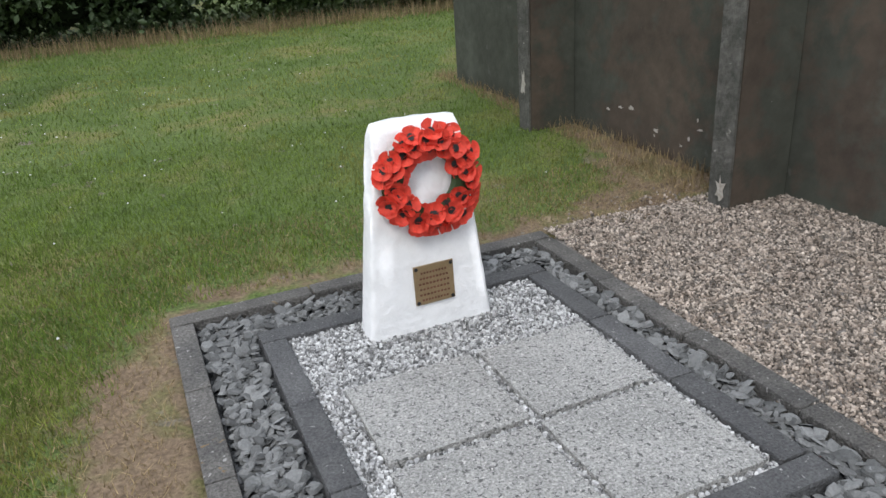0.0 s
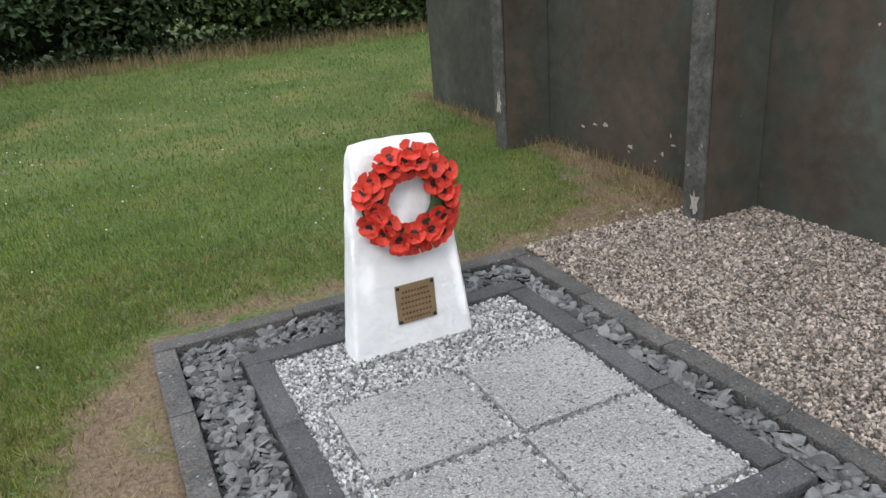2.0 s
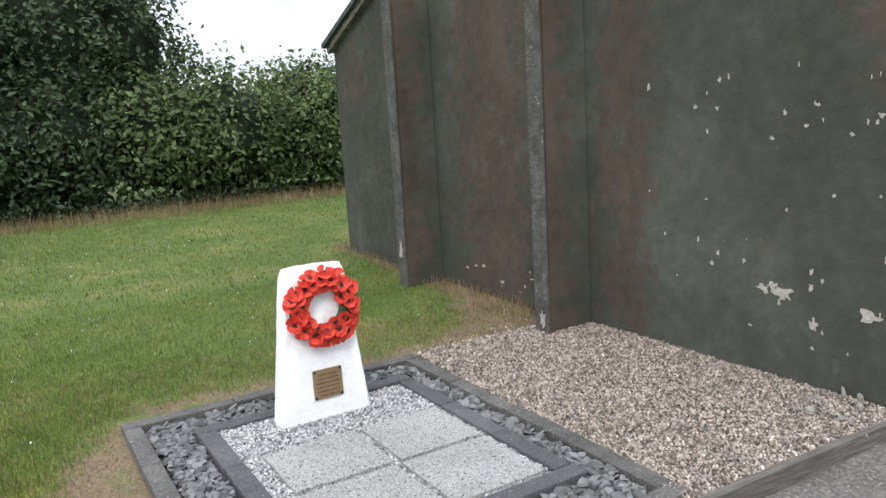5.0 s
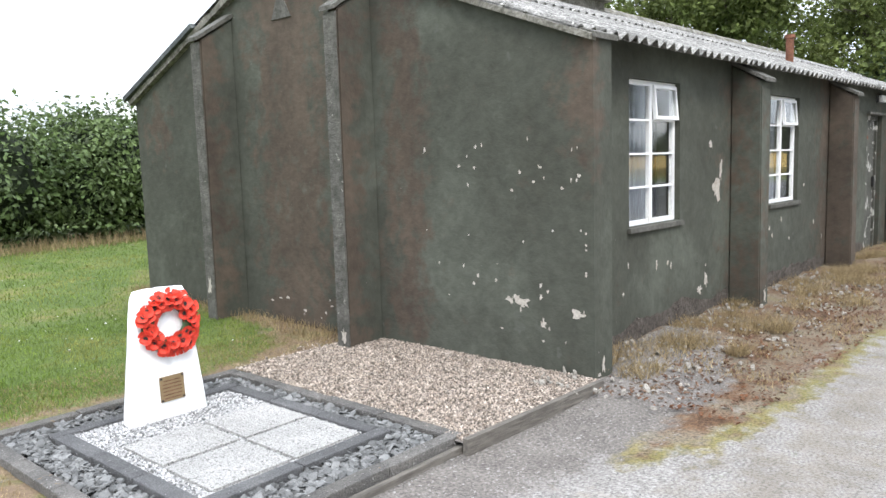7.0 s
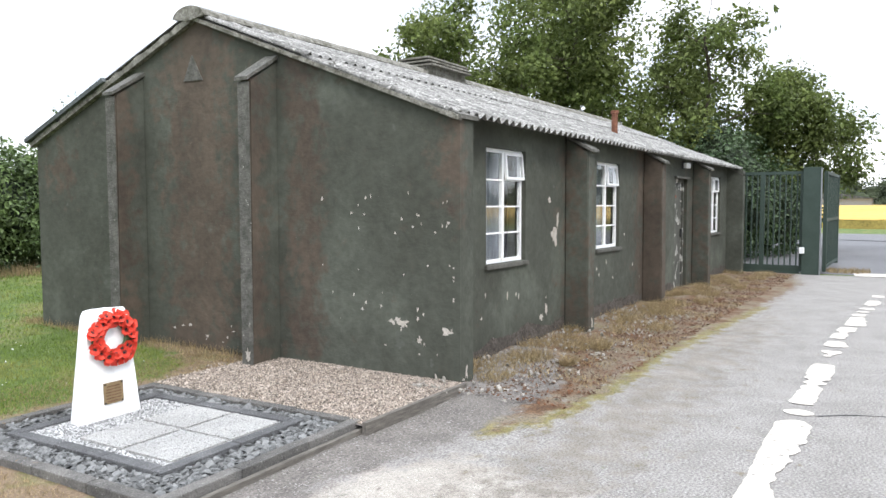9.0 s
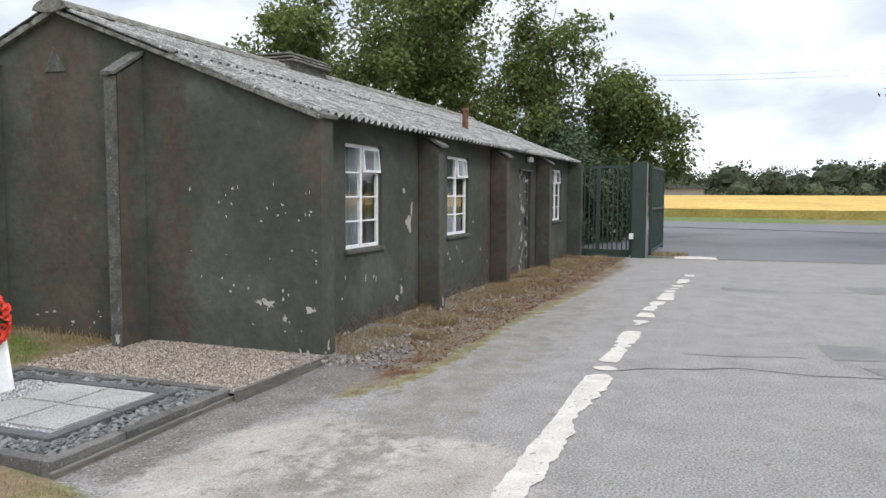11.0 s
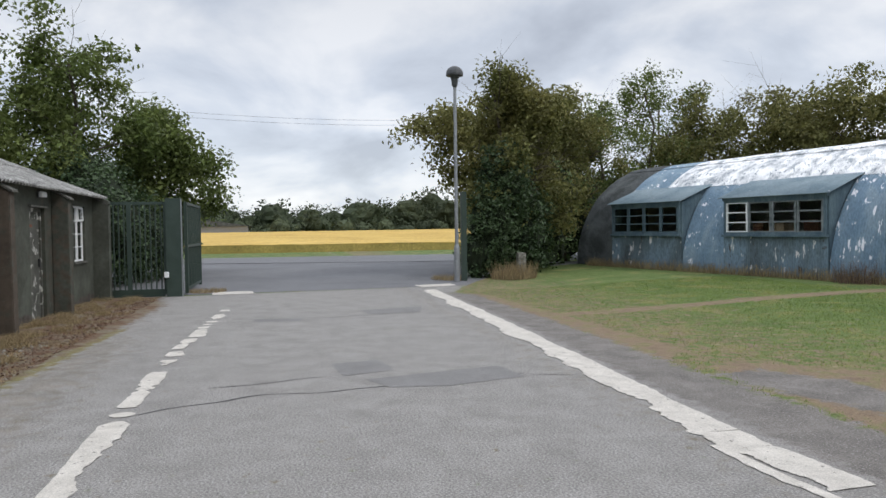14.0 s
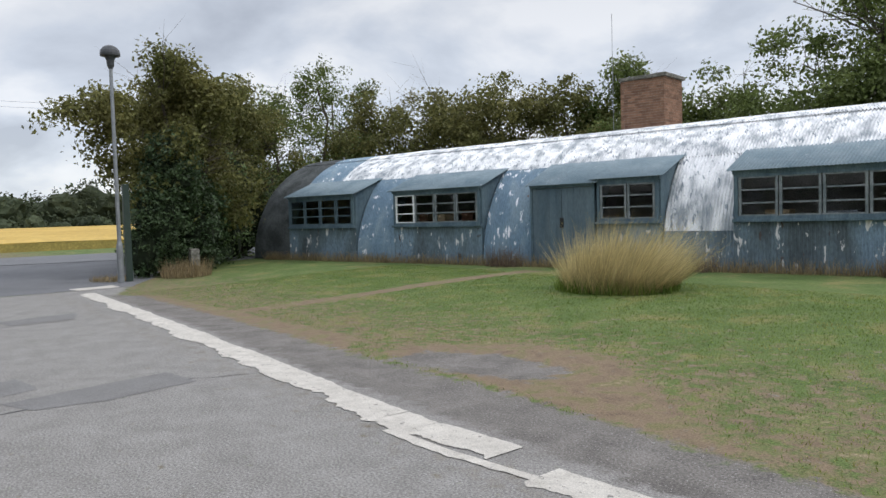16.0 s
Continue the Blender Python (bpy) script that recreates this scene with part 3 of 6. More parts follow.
# ---- ground ----
def turned(x, y, k=1.0):
    """Places set out from the gateway's baseline, which lies 1.6 degrees off the hut's."""
    a, b = x + 6.3, y + 3.75
    return -6.2 + k * (0.9996 * a - 0.0279 * b), -3.95 + k * (0.9996 * b + 0.0279 * a)


def axis_steps(parts):
    out = []
    for a, b, n in parts:
        out += list(np.linspace(a, b, n, endpoint=False))
    return np.array(out + [parts[-1][1]])


def poly_d(x, y, pts):
    """Signed distance to a polygon, positive inside."""
    d, inside = np.full(x.shape, 1e9), np.zeros(x.shape, bool)
    for (ax, ay), (bx, by) in zip(pts, pts[1:] + pts[:1]):
        t = np.clip(((x - ax) * (bx - ax) + (y - ay) * (by - ay)) / ((bx - ax) ** 2 + (by - ay) ** 2), 0, 1)
        d = np.minimum(d, np.hypot(x - ax - t * (bx - ax), y - ay - t * (by - ay)))
        with np.errstate(divide="ignore", invalid="ignore"):
            hit_ = ((ay > y) != (by > y)) & (x < (bx - ax) * (y - ay) / (by - ay) + ax)
        inside ^= hit_
    return np.where(inside, d, -d)


DRIVE = [(-70, -0.9), (-6, -0.75), (-3.9, -0.52), (-3.3, -0.42), (-3.05, 0.1), (0.1, 0.3), (0.1, 0.6), (13.6, 0.6), (13.1, -1.2), (13.9, -8.9), (11.5, -7.95), (4.4, -7.95), (-3, -7.85), (-70, -7.75)]
APRON = [(-4.9, -0.62), (-3.4, -0.45), (-1.95, -0.40), (-1.5, -0.85), (-1.65, -1.5), (-1.75, -2.4), (-2.3, -2.7), (-5.6, -2.65), (-7.4, -2.2), (-6.6, -0.95)]
LITTER = [(0.05, 0.6), (13.4, 0.6), (13.0, -0.9), (10.8, -1.35), (7.6, -1.3), (5, -1.15), (2.5, -1.0), (0.6, -1.05), (-0.5, -0.95), (-0.9, -0.75), (0.2, -0.2)]
GRITS = ([(-3.1, 0.1), (-0.45, 0.1), (0.1, 0.4), (1.8, 0.4), (1.7, -0.15), (0.5, -0.7), (-0.8, -0.66), (-1.9, -0.42), (-3.05, -0.36)],
         [turned(x, y, 1.06) for x, y in ((10.8, -7.9), (4, -7.6), (0.5, -7.35), (-3, -7.2), (-12, -7.0), (-12, -7.75), (-4.5, -7.85), (-1.5, -8.1), (0.75, -8.1), (3.6, -8.25), (9.8, -8.4))],
         [turned(x, y, 1.06) for x, y in ((0.3, -8.2), (-0.2, -8.15), (-1.55, -8.5), (-1.5, -9.1), (-0.4, -9.15), (0.35, -8.75))])
WORN = (([turned(x, y, 1.06) for x, y in ((0.7, -8.3), (-3.2, -7.9), (-4.6, -7.9), (-3.3, -8.4), (-2.2, -9.3), (-1.4, -9.9), (-0.1, -9.8), (0.9, -8.9))], 0.45), ([(6.2, -8.5), (6.7, -8.5), (7.3, -16.6), (6.7, -16.6)], 0.16), ([turned(x, y, 1.06) for x, y in ((10.5, -8.2), (3.5, -8.1), (0.8, -8.0), (1.6, -8.75), (4, -8.8), (9.6, -8.7))], 0.4),
        ([(-3.1, 2.4), (-3.1, -0.35), (-3.48, -0.4), (-3.62, 0.5), (-3.6, 1.6), (-3.42, 2.2), (-3.1, 2.5), (-1.9, 2.5), (-1.2, 2.6), (-0.75, 2.8), (-0.5, 3.3), (-0.4, 4.5), (-0.3, 6.4), (0.1, 6.4), (0.1, 2.2), (-1.3, 2.2)], 0.3),
        ([(-3.2, -0.45), (-3.9, -0.5), (-5.2, -0.65), (-5.2, -0.35), (-3.9, 0.0), (-3.4, 0.1)], 0.3))


def covers(x, y):
    """How much of each ground cover lies at a place."""
    soft = lambda pts, w: np.clip(0.5 + poly_d(x, y, pts) / w, 0, 1)
    dry = np.zeros(x.shape)
    for pts, w in WORN:
        dry = np.maximum(dry, soft(pts, w))
    dry = np.maximum(dry, 0.55 * smooth01(-y, 7.6, 8.3) * (1 - smooth01(-y, 9.0, 14.0)))
    grit = np.zeros(x.shape)
    for pts in GRITS:
        grit = np.maximum(grit, soft(pts, 0.3))
    return {"dust": 0.62 * np.exp(-((y + 1.5) / 0.55) ** 2) * (1 - smooth01(x, 4, 9)) + 0.4 * np.exp(-((y + 7.0) / 0.3) ** 2), "moss": 0.85 * np.exp(-((poly_d(x, y, LITTER) + 0.02) / 0.14) ** 2) * (x < 7), "dry": dry, "asphalt": soft(DRIVE, 0.22), "concrete": soft(APRON, 0.45), "grit": grit, "litter": soft(LITTER, 0.45)}


gx = axis_steps([(-2500, -60, 6), (-60, -10, 10), (-10, -5, 20), (-5, 1.2, 78), (1.2, 14, 64), (14, 22, 16), (22, 100, 8), (100, 2500, 6)])
gy = axis_steps([(-2500, -60, 6), (-60, -18, 8), (-18, -10, 24), (-10, -6.4, 30), (-6.4, -3, 14), (-3, 4, 84), (4, 18, 36), (18, 100, 8), (100, 2500, 6)])
GX, GY = np.meshgrid(gx, gy)
GZ = height(GX, GY)
GZ = GZ - 0.08 * ((GX > -3.15) & (GX < -0.02) & (GY > 0.02) & (GY < 2.3))
heap = (GY < 0.42) & (GY > -1.0) & (GX > 0.0) & (GX < 12.8)
lump = np.array([noise.noise((a * 2.3, b * 2.3, 1)) + 0.6 * noise.noise((a * 6, b * 6, 5)) for a, b in zip(GX.ravel(), GY.ravel())]).reshape(GX.shape)
GZ = GZ + np.where(heap, (0.05 + 0.05 * lump) * np.exp(-((GY - 0.35) / 0.55) ** 2), 0) + 0.006 * lump * (np.abs(GX) < 30) * (poly_d(GX, GY, DRIVE) < -0.1)
nx = len(gx)
land = raw("ground", np.stack([GX.ravel(), GY.ravel(), GZ.ravel()], 1),
           [(j * nx + i, j * nx + i + 1, (j + 1) * nx + i + 1, (j + 1) * nx + i) for j in range(len(gy) - 1) for i in range(nx - 1)], "terrain", smooth=True)
for key, val in covers(GX.ravel(), GY.ravel()).items():
    land.data.attributes.new(key, "FLOAT", "POINT").data.foreach_set("value", val.astype(np.float32))
tagged(land, "mown lawn and worn grey asphalt drive with mossy verges", "ground", "", "structure")


ragged("road", [(13.1, 2.5), (30, 16), (60, 60), (50, 66), (39.5, -2), (37.5, -20), (35, -120), (26, -120), (24, -24), (19, -11.5), (13.8, -8.9)], "asphalt_dark", 0.006, 0.05, 0.5,
       "dark grey asphalt turning area beyond the gate", "road", seed=5)
def paint_line(pts, width, seed, gaps, label, solid=0.0):
    """A worn painted line: ragged blots along a track."""
    rng = random.Random(seed)
    bm = bmesh.new()
    total = sum(math.dist(a, b) for a, b in zip(pts, pts[1:]))
    edge_l, edge_r = [], []
    s = 0.0
    runs, cur = [], []
    for (ax, ay), (bx, by) in zip(pts, pts[1:]):
        L = math.dist((ax, ay), (bx, by))
        nx_, ny_ = -(by - ay) / L, (bx - ax) / L
        k = 0.0
        while k < L:
            x, y = ax + (bx - ax) * k / L, ay + (by - ay) * k / L
            rough = lambda q: 0.30 * noise.noise((s * 0.9 + seed, q, 0)) + 0.22 * noise.noise((s * 2.7 + seed, q, 3)) + 0.14 * noise.noise((s * 8 + seed, q, 6)) + 0.07 * noise.noise((s * 22 + seed, q, 9))
            w = width * (0.42 + 0.35 * rough(0))
            w2 = width * (0.46 + 1.0 * rough(9))
            left = noise.noise((s * 1.7 + seed * 3, 30, 0)) + 0.5 * noise.noise((s * 5 + seed, 40, 0)) - (gaps if s > solid else -0.9)
            w *= math.sqrt(min(1.0, max(0.0, left + 0.10 * noise.noise((s * 9, 60, seed))) / 0.22))
            w2 *= math.sqrt(min(1.0, max(0.0, left + 0.10 * noise.noise((s * 9, 80, seed))) / 0.16))
            if left < 0 or w + w2 < 0.02:
                if len(cur) > 1:
                    runs.append(cur)
                cur = []
            else:
                cur.append(((x + nx_ * w, y + ny_ * w), (x - nx_ * w2, y - ny_ * w2)))
            k += 0.025
            s += 0.025
    if len(cur) > 1:
        runs.append(cur)
    for run in runs:
        prev = None
        for a, b in run:
            va, vb = bm.verts.new((*a, 0.004 + 0.001 * (seed % 4))), bm.verts.new((*b, 0.004 + 0.001 * (seed % 4)))
            if prev:
                bm.faces.new((prev[0], prev[1], vb, va))
            prev = (va, vb)
    bmesh.ops.recalc_face_normals(bm, faces=bm.faces[:])
    return tagged(part("painted_line", bm, "line"), label, "road marking", "painted lines", "structure")


paint_line([(-2.6, -2.60), (-0.4, -2.56), (1.0, -2.55), (4.4, -2.54), (9.4, -2.78)], 0.23, 3, -0.14, "flaking white painted edge line with gaps", 2.9)
paint_line([(12.7, -7.62), (5.7, -7.47), (1.25, -7.32), (-1.1, -7.22), (-2.4, -7.30)], 0.40, 7, -0.85, "worn broad white painted edge line")
paint_line([(-1.4, -7.0), (-2.2, -7.03), (-2.9, -7.12)], 0.10, 10, -0.7, "thin remnant of white edge line")
paint_line([(-2.85, -7.2), (-3.6, -7.26), (-6.2, -7.2)], 0.36, 13, -0.9, "worn broad white painted edge line")
for pts, sd in (([(2.65, -4.5), (2.8, -5.06), (2.1, -5.18), (1.88, -4.6)], 71), ([(1.65, -4.8), (2.0, -6.37), (1.33, -6.47), (1.1, -5.6), (1.17, -5.0)], 72), ([(8.4, -5.4), (8.75, -6.7), (7.8, -6.5), (7.7, -5.5)], 73), ([(7.5, -3.4), (7.4, -4.3), (7.0, -4.2), (7.1, -3.4)], 74)):
    ragged("asphalt_patch", pts, "patch", 0.0035, 0.03, 0.12, "darker repaired patch in the asphalt", "road patch", seed=sd)
for pts, sd in (([(13.1, -2.2), (13.9, -2.1), (14.1, -3.1), (13.2, -3.2)], 81), ([(13.6, -7.6), (14.3, -7.5), (14.6, -8.6), (13.8, -8.6)], 82)):
    ragged("concrete_pad", pts, "line", 0.010, 0.04, 0.12, "pale concrete pad at the gateway", "concrete pad", seed=sd)


def crack(pts, w, seed):
    bm = bmesh.new()
    prev = None
    for (ax, ay), (bx, by) in zip(pts, pts[1:]):
        n = max(2, int(math.dist((ax, ay), (bx, by)) / 0.08))
        for k in range(n):
            x, y = ax + (bx - ax) * k / n, ay + (by - ay) * k / n
            x, y = x + 0.10 * noise.noise((x * 2, y * 2, seed)), y + 0.10 * noise.noise((x * 2, y * 2, seed + 9))
            ww = w * (0.6 + 0.6 * noise.noise((x * 5, y * 5, seed)))
            va, vb = bm.verts.new((x - ww, y - ww, 0.003)), bm.verts.new((x + ww, y + ww, 0.003))
            if prev:
                bm.faces.new((prev[0], prev[1], vb, va))
            prev = (va, vb)
    bmesh.ops.recalc_face_normals(bm, faces=bm.faces[:])
    return tagged(part("crack", bm, "black"), "dark crack across the asphalt", "crack", "", "structure")


crack([(0.7, -2.7), (1.2, -3.8), (1.2, -4.8), (1.5, -6.5), (1.1, -7.2)], 0.014, 1)
crack([(1.6, -3.2), (1.9, -4.4)], 0.012, 4)
crack([(7.6, -3.0), (7.4, -4.6), (7.7, -6.6)], 0.02, 7)
crack([(16, -3), (20, -4.5), (26, -5), (33, -8)], 0.03, 12)

# ---- barrack hut: rendered brick, corrugated roof ----
YW, LEN, RIDGE_Y, RIDGE_Z, EAVE_Y, EAVE_Z = 0.41, 12.62, 3.24, 3.62, 0.14, 2.42
hut = empty("barrack_hut", (6.3, 3.4, 0), "single-storey hut in worn green and brown camouflage render", "building")
WINS = ((1.09, 1.99), (4.17, 5.10), (10.83, 11.72))
DOOR = (8.06, 8.90)
ZS, ZH = 0.985, 2.19
bm = holed_wall(0.23, LEN - 0.23, YW, YW + 0.23, -0.2, 2.50, [(a, b, ZS, ZH) for a, b in WINS] + [(DOOR[0], DOOR[1], -0.2, 2.07)])
front = part("front_wall", bm, "camo", None)
GABLE = [(0.06, -0.2), (6.05, -0.2), (6.05, 2.39), (RIDGE_Y, RIDGE_Z - 0.05), (0.41, 2.49), (0.06, 2.35)]
gable = part("gable_wall", sliced(prism(bmesh.new(), GABLE, "x", 0.0, 0.23), np.arange(0.1, 6.0, 0.15), np.arange(0, 3.6, 0.2)), "camo")
gable2 = part("gable_wall", prism(bmesh.new(), GABLE, "x", LEN - 0.23, LEN), "camo")
back = part("back_wall", boxes((0.23, LEN - 0.23, 5.60, 5.83, -0.2, 2.5)), "camo")
floor_in = part("room_floor", boxes((0.23, LEN - 0.23, YW + 0.23, 5.60, -0.1, 0.02)), "inside")
lining = part("partition", boxes((0.25, LEN - 0.25, 2.6, 2.7, 0.02, 2.6)), "inside")
adopt(hut, front, gable, gable2, back, floor_in, lining)


def corrugated_roof(name, y0, z0, y1, z1, x0, x1, pitch=0.146, amp=0.026, per=8):
    n = int((x1 - x0) / pitch * per)
    vs, fs = [], []
    rows = ((0.0, 0.0), (0.52, 0.0), (0.50, 0.022), (1.0, 0.022))
    nrm = Vector((0, -(z1 - z0), (y1 - y0))).normalized()
    if nrm.z < 0:
        nrm = -nrm
    for layer in (0.0, -0.012):
        for f, lift in rows:
            for i in range(n + 1):
                x = x0 + (x1 - x0) * i / n
                h = amp * math.sin(2 * math.pi * i / per) + layer + lift + 0.006 * noise.noise((x * 0.8, f * 5, 0))
                ff = f + (0.006 * noise.noise((x * 3.1, 0, 7)) if f == 0.0 else 0)
                vs.append((x, y0 + (y1 - y0) * ff + nrm.y * h, z0 + (z1 - z0) * ff + nrm.z * h))
    m = n + 1
    for layer in (0, 4):
        for r in range(3):
            for i in range(n):
                a = (layer + r) * m + i
                fs.append((a, a + 1, a + 1 + m, a + m) if layer == 0 else (a, a + m, a + 1 + m, a + 1))
    for r in (0, 3):
        fs += [(r * m + i, (4 + r) * m + i, (4 + r) * m + i + 1, r * m + i + 1) for i in range(n)]
    return raw(name, vs, fs, "roof")


r1 = corrugated_roof("roof_slope", EAVE_Y, EAVE_Z, RIDGE_Y, RIDGE_Z, -0.05, LEN + 0.12)
r2 = corrugated_roof("roof_slope", 6.16, EAVE_Z - 0.02, RIDGE_Y, RIDGE_Z, -0.05, LEN + 0.12)
ridge = []
for k in range(9):
    bm = bmesh.new()
    a, b = -0.08 + k * 1.42, -0.08 + (k + 1) * 1.42
    prof = [(RIDGE_Y + 0.24 * math.cos(t), RIDGE_Z - 0.06 + 0.14 * math.sin(t) + 0.004 * (k % 2)) for t in np.linspace(0.15, math.pi - 0.15, 9)]
    prism(bm, prof + [(RIDGE_Y, RIDGE_Z - 0.08)], "x", a, min(b + 0.04, LEN + 0.13))
    ridge.append(part("ridge_tile", bm, "cap", None, "mossy grey cement ridge capping"))
verges = []
for y_a, z_a, y_b, z_b in ((0.05, 2.35, RIDGE_Y, RIDGE_Z - 0.04), (6.10, 2.38, RIDGE_Y, RIDGE_Z - 0.04)):
    bm = bmesh.new()
    n, prev = 60, None
    up = 0.3 if y_a < 1 else 2.6 * min(1.0, max(0.25, (5.2 - RIDGE_Y) / 2))
    for i in range(n + 1):
        f = i / n
        y, z = y_a + (y_b - y_a) * f, z_a + (z_b - z_a) * f
        j = 0.022 * noise.noise((f * 22, y_a, 0)) + 0.012 * noise.noise((f * 60, y_a, 5))
        ring = [bm.verts.new(c) for c in ((-0.06, y, z - 0.02 - 0.03 * (up > 1)), (0.02, y, z - 0.02 - 0.03 * (up > 1)), (0.02, y, z + 0.03 + j * up), (-0.06 + j * 0.5, y, z + 0.02 + j * up))]
        if prev:
            for k in range(4):
                bm.faces.new((prev[k], prev[(k + 1) % 4], ring[(k + 1) % 4], ring[k]))
        else:
            bm.faces.new(ring)
        prev = ring
    bm.faces.new(prev[::-1])
    bmesh.ops.recalc_face_normals(bm, faces=bm.faces[:])
    verges.append(part("verge", bm, "cap", None, "rough cement verge"))
adopt(hut, r1, r2, *ridge, *verges)

# ridge ventilator with slats, and an iron flue
vent = part("ridge_ventilator", boxes((3.90, 5.02, 3.0, 3.48, 3.52, 3.72), bevel=0.015), "cap", None, "grey cement ridge ventilator")
vent_kids = [part("slat", boxes((3.87, 5.05, 2.96 - 0.03 * k, 3.52 + 0.03 * k, 3.81 - 0.055 * k, 3.84 - 0.055 * k), bevel=0.006), "cap") for k in range(3)]
flue = part("flue_pipe", tube(tube(bmesh.new(), (7.07, 1.2, 2.7), (7.07, 1.2, 3.18), 0.055, 0.055, 12), (7.07, 1.2, 3.18), (7.07, 1.2, 3.23), 0.075, 0.07, 12), "rust", None, "rusty iron flue pipe")
adopt(hut, vent, flue)
adopt(vent, *vent_kids)


def buttress(kind, a0, a1, wall, out, z_wall, z_out, base=-0.2):
    """A tapered-top buttress; kind 'x' stands on the long wall, 'y' on the gable."""
    bm = bmesh.new()
    poly = [(wall, base), (out, base), (out + 0.02 * np.sign(wall - out), z_out), (wall, z_wall)]
    prism(bm, poly, "x" if kind == "x" else "y", a0, a1)
    bmesh.ops.bevel(bm, geom=bm.edges[:], offset=0.012, segments=2, affect="EDGES")
    body = part("buttress", bm, "camo")
    s = np.sign(out - wall)
    slope = (z_wall - z_out) / abs(wall - out)
    bm = bmesh.new()
    prism(bm, [(wall - 0.0 * s, z_wall + 0.01), (out + 0.03 * s, z_out - 0.03 * slope + 0.01), (out + 0.03 * s, z_out - 0.03 * slope + 0.045), (wall, z_wall + 0.05)], "x" if kind == "x" else "y", a0 - 0.02, a1 + 0.02)
    cop = part("coping", bm, "camo_edge", None, "pale worn cement coping")
    adopt(hut, body)
    adopt(body, cop)
    return body


for x in (3.09, 6.21, 9.30, 12.40):
    buttress("x", x, x + 0.22, YW - 0.005, 0.09, 2.42, 2.25)
# the corner buttress carries a coping of its own
bm = bmesh.new()
prism(bm, [(0.42, 2.50), (0.03, 2.345), (0.03, 2.38), (0.42, 2.535)], "x", -0.03, 0.27)
corner_cop = part("coping", bm, "camo_edge", None, "pale worn cement coping")
adopt(hut, corner_cop)
for y in (2.11, 4.05):
    b = buttress("y", y, y + 0.13, 0.003, -0.377, 3.04, 2.80)
    edge = part("worn_edge", boxes((-0.383, -0.369, y - 0.004, y + 0.134, 0.0, 2.78)), "camo_edge", None, "pale worn buttress face")
    adopt(b, edge)

# damp base course and chips where the render has come away
for x0, x1 in ((0.24, 3.08), (3.32, 6.20), (6.44, 8.04), (9.53, 12.39)):
    bm = bmesh.new()
    n, prev = int((x1 - x0) / 0.06), None
    for i in range(n + 1):
        x = x0 + (x1 - x0) * i / n
        h = 0.20 + 0.13 * noise.noise((x * 1.7, 0, 0)) + 0.05 * noise.noise((x * 8, 3, 0))
        v = (bm.verts.new((x, YW - 0.004, -0.1)), bm.verts.new((x, YW - 0.004, h)))
        if prev:
            bm.faces.new((prev[0], v[0], v[1], prev[1]))
        prev = v
    adopt(hut, part("damp_base", bm, "damp", None, "dark damp base of the render"))


def chip(c, ru, rv, plane, seed, parent=hut):
    rng = random.Random(seed)
    n = 14
    bm = bmesh.new()
    ring = []
    for k in range(n):
        a = 2 * math.pi * k / n
        r = 0.3 + 0.7 * rng.random()
        u, v = ru * r * math.cos(a), rv * r * math.sin(a)
        ring.append(bm.verts.new((c[0] - 0.005, c[1] + u, c[2] + v) if plane == "x" else (c[0] + u, c[1] - 0.005, c[2] + v)))
    bm.faces.new(ring)
    return part("render_chip", bm, "bare")


CHIPS = [((2.77, YW, 1.22), 0.14, 0.14, "y"), ((2.86, YW, 1.40), 0.06, 0.12, "y"), ((2.62, YW, 1.66), 0.06, 0.05, "y"), ((0, 0.76, 0.53), 0.05, 0.035, "x"), ((0, 0.64, 0.52), 0.08, 0.05, "x"), ((0, 0.70, 0.55), 0.05, 0.03, "x"),
         ((0, 0.47, 0.38), 0.03, 0.045, "x"), ((0, 0.19, 0.48), 0.07, 0.045, "x"), ((0.10, 0.06, 0.12), 0.03, 0.09, "y"), ((2.55, YW, 0.36), 0.05, 0.10, "y"), ((2.4, YW, 0.28), 0.08, 0.06, "y"), ((1.55, YW, 0.62), 0.025, 0.07, "y"), ((0.55, YW, 0.75), 0.025, 0.10, "y")]
rc = random.Random(5)
for k in range(46):
    CHIPS.append(((0, max(0.12, min(1.75, rc.gauss(0.62, 0.38))), rc.uniform(0.25, 1.75)), rc.uniform(0.006, 0.02), rc.uniform(0.006, 0.028), "x"))
for k in range(10):
    CHIPS.append(((0, rc.uniform(2.4, 4.0), rc.uniform(0.1, 0.35)), rc.uniform(0.01, 0.05), rc.uniform(0.01, 0.025), "x"))
for k in range(16):
    CHIPS.append(((rc.choice((rc.uniform(0.3, 2.8), rc.uniform(3.4, 6.1))), YW, rc.uniform(0.2, 1.2)), rc.uniform(0.012, 0.03), rc.uniform(0.015, 0.05), "y"))
made = [chip(c, u, v, pl, 100 + i) for i, (c, u, v, pl) in enumerate(CHIPS)]
made += [chip((-0.384, 4.11, 0.40), 0.05, 0.16, "x", 7), chip((-0.384, 2.16, 0.14), 0.04, 0.10, "x", 8), chip((3.20, 0.086, 0.14), 0.04, 0.12, "y", 9)]
bm = bmesh.new()
prism(bm, [(3.13, 2.93), (3.41, 2.93), (3.28, 3.20)], "x", -0.012, 0.004)
made.append(part("triangle_plate", bm, "camo_edge", None, "grey-green triangular plate"))
adopt(hut, *made)
# a dark sheet covers the lower end of the far verge
bm = bmesh.new()
prism(bm, [(6.14, 2.385), (4.62, 3.02), (4.64, 3.065), (6.16, 2.43)], "x", -0.10, 0.05)
adopt(hut, part("verge_sheet", bm, "tin_dark", None, "dark sheet over the verge"))
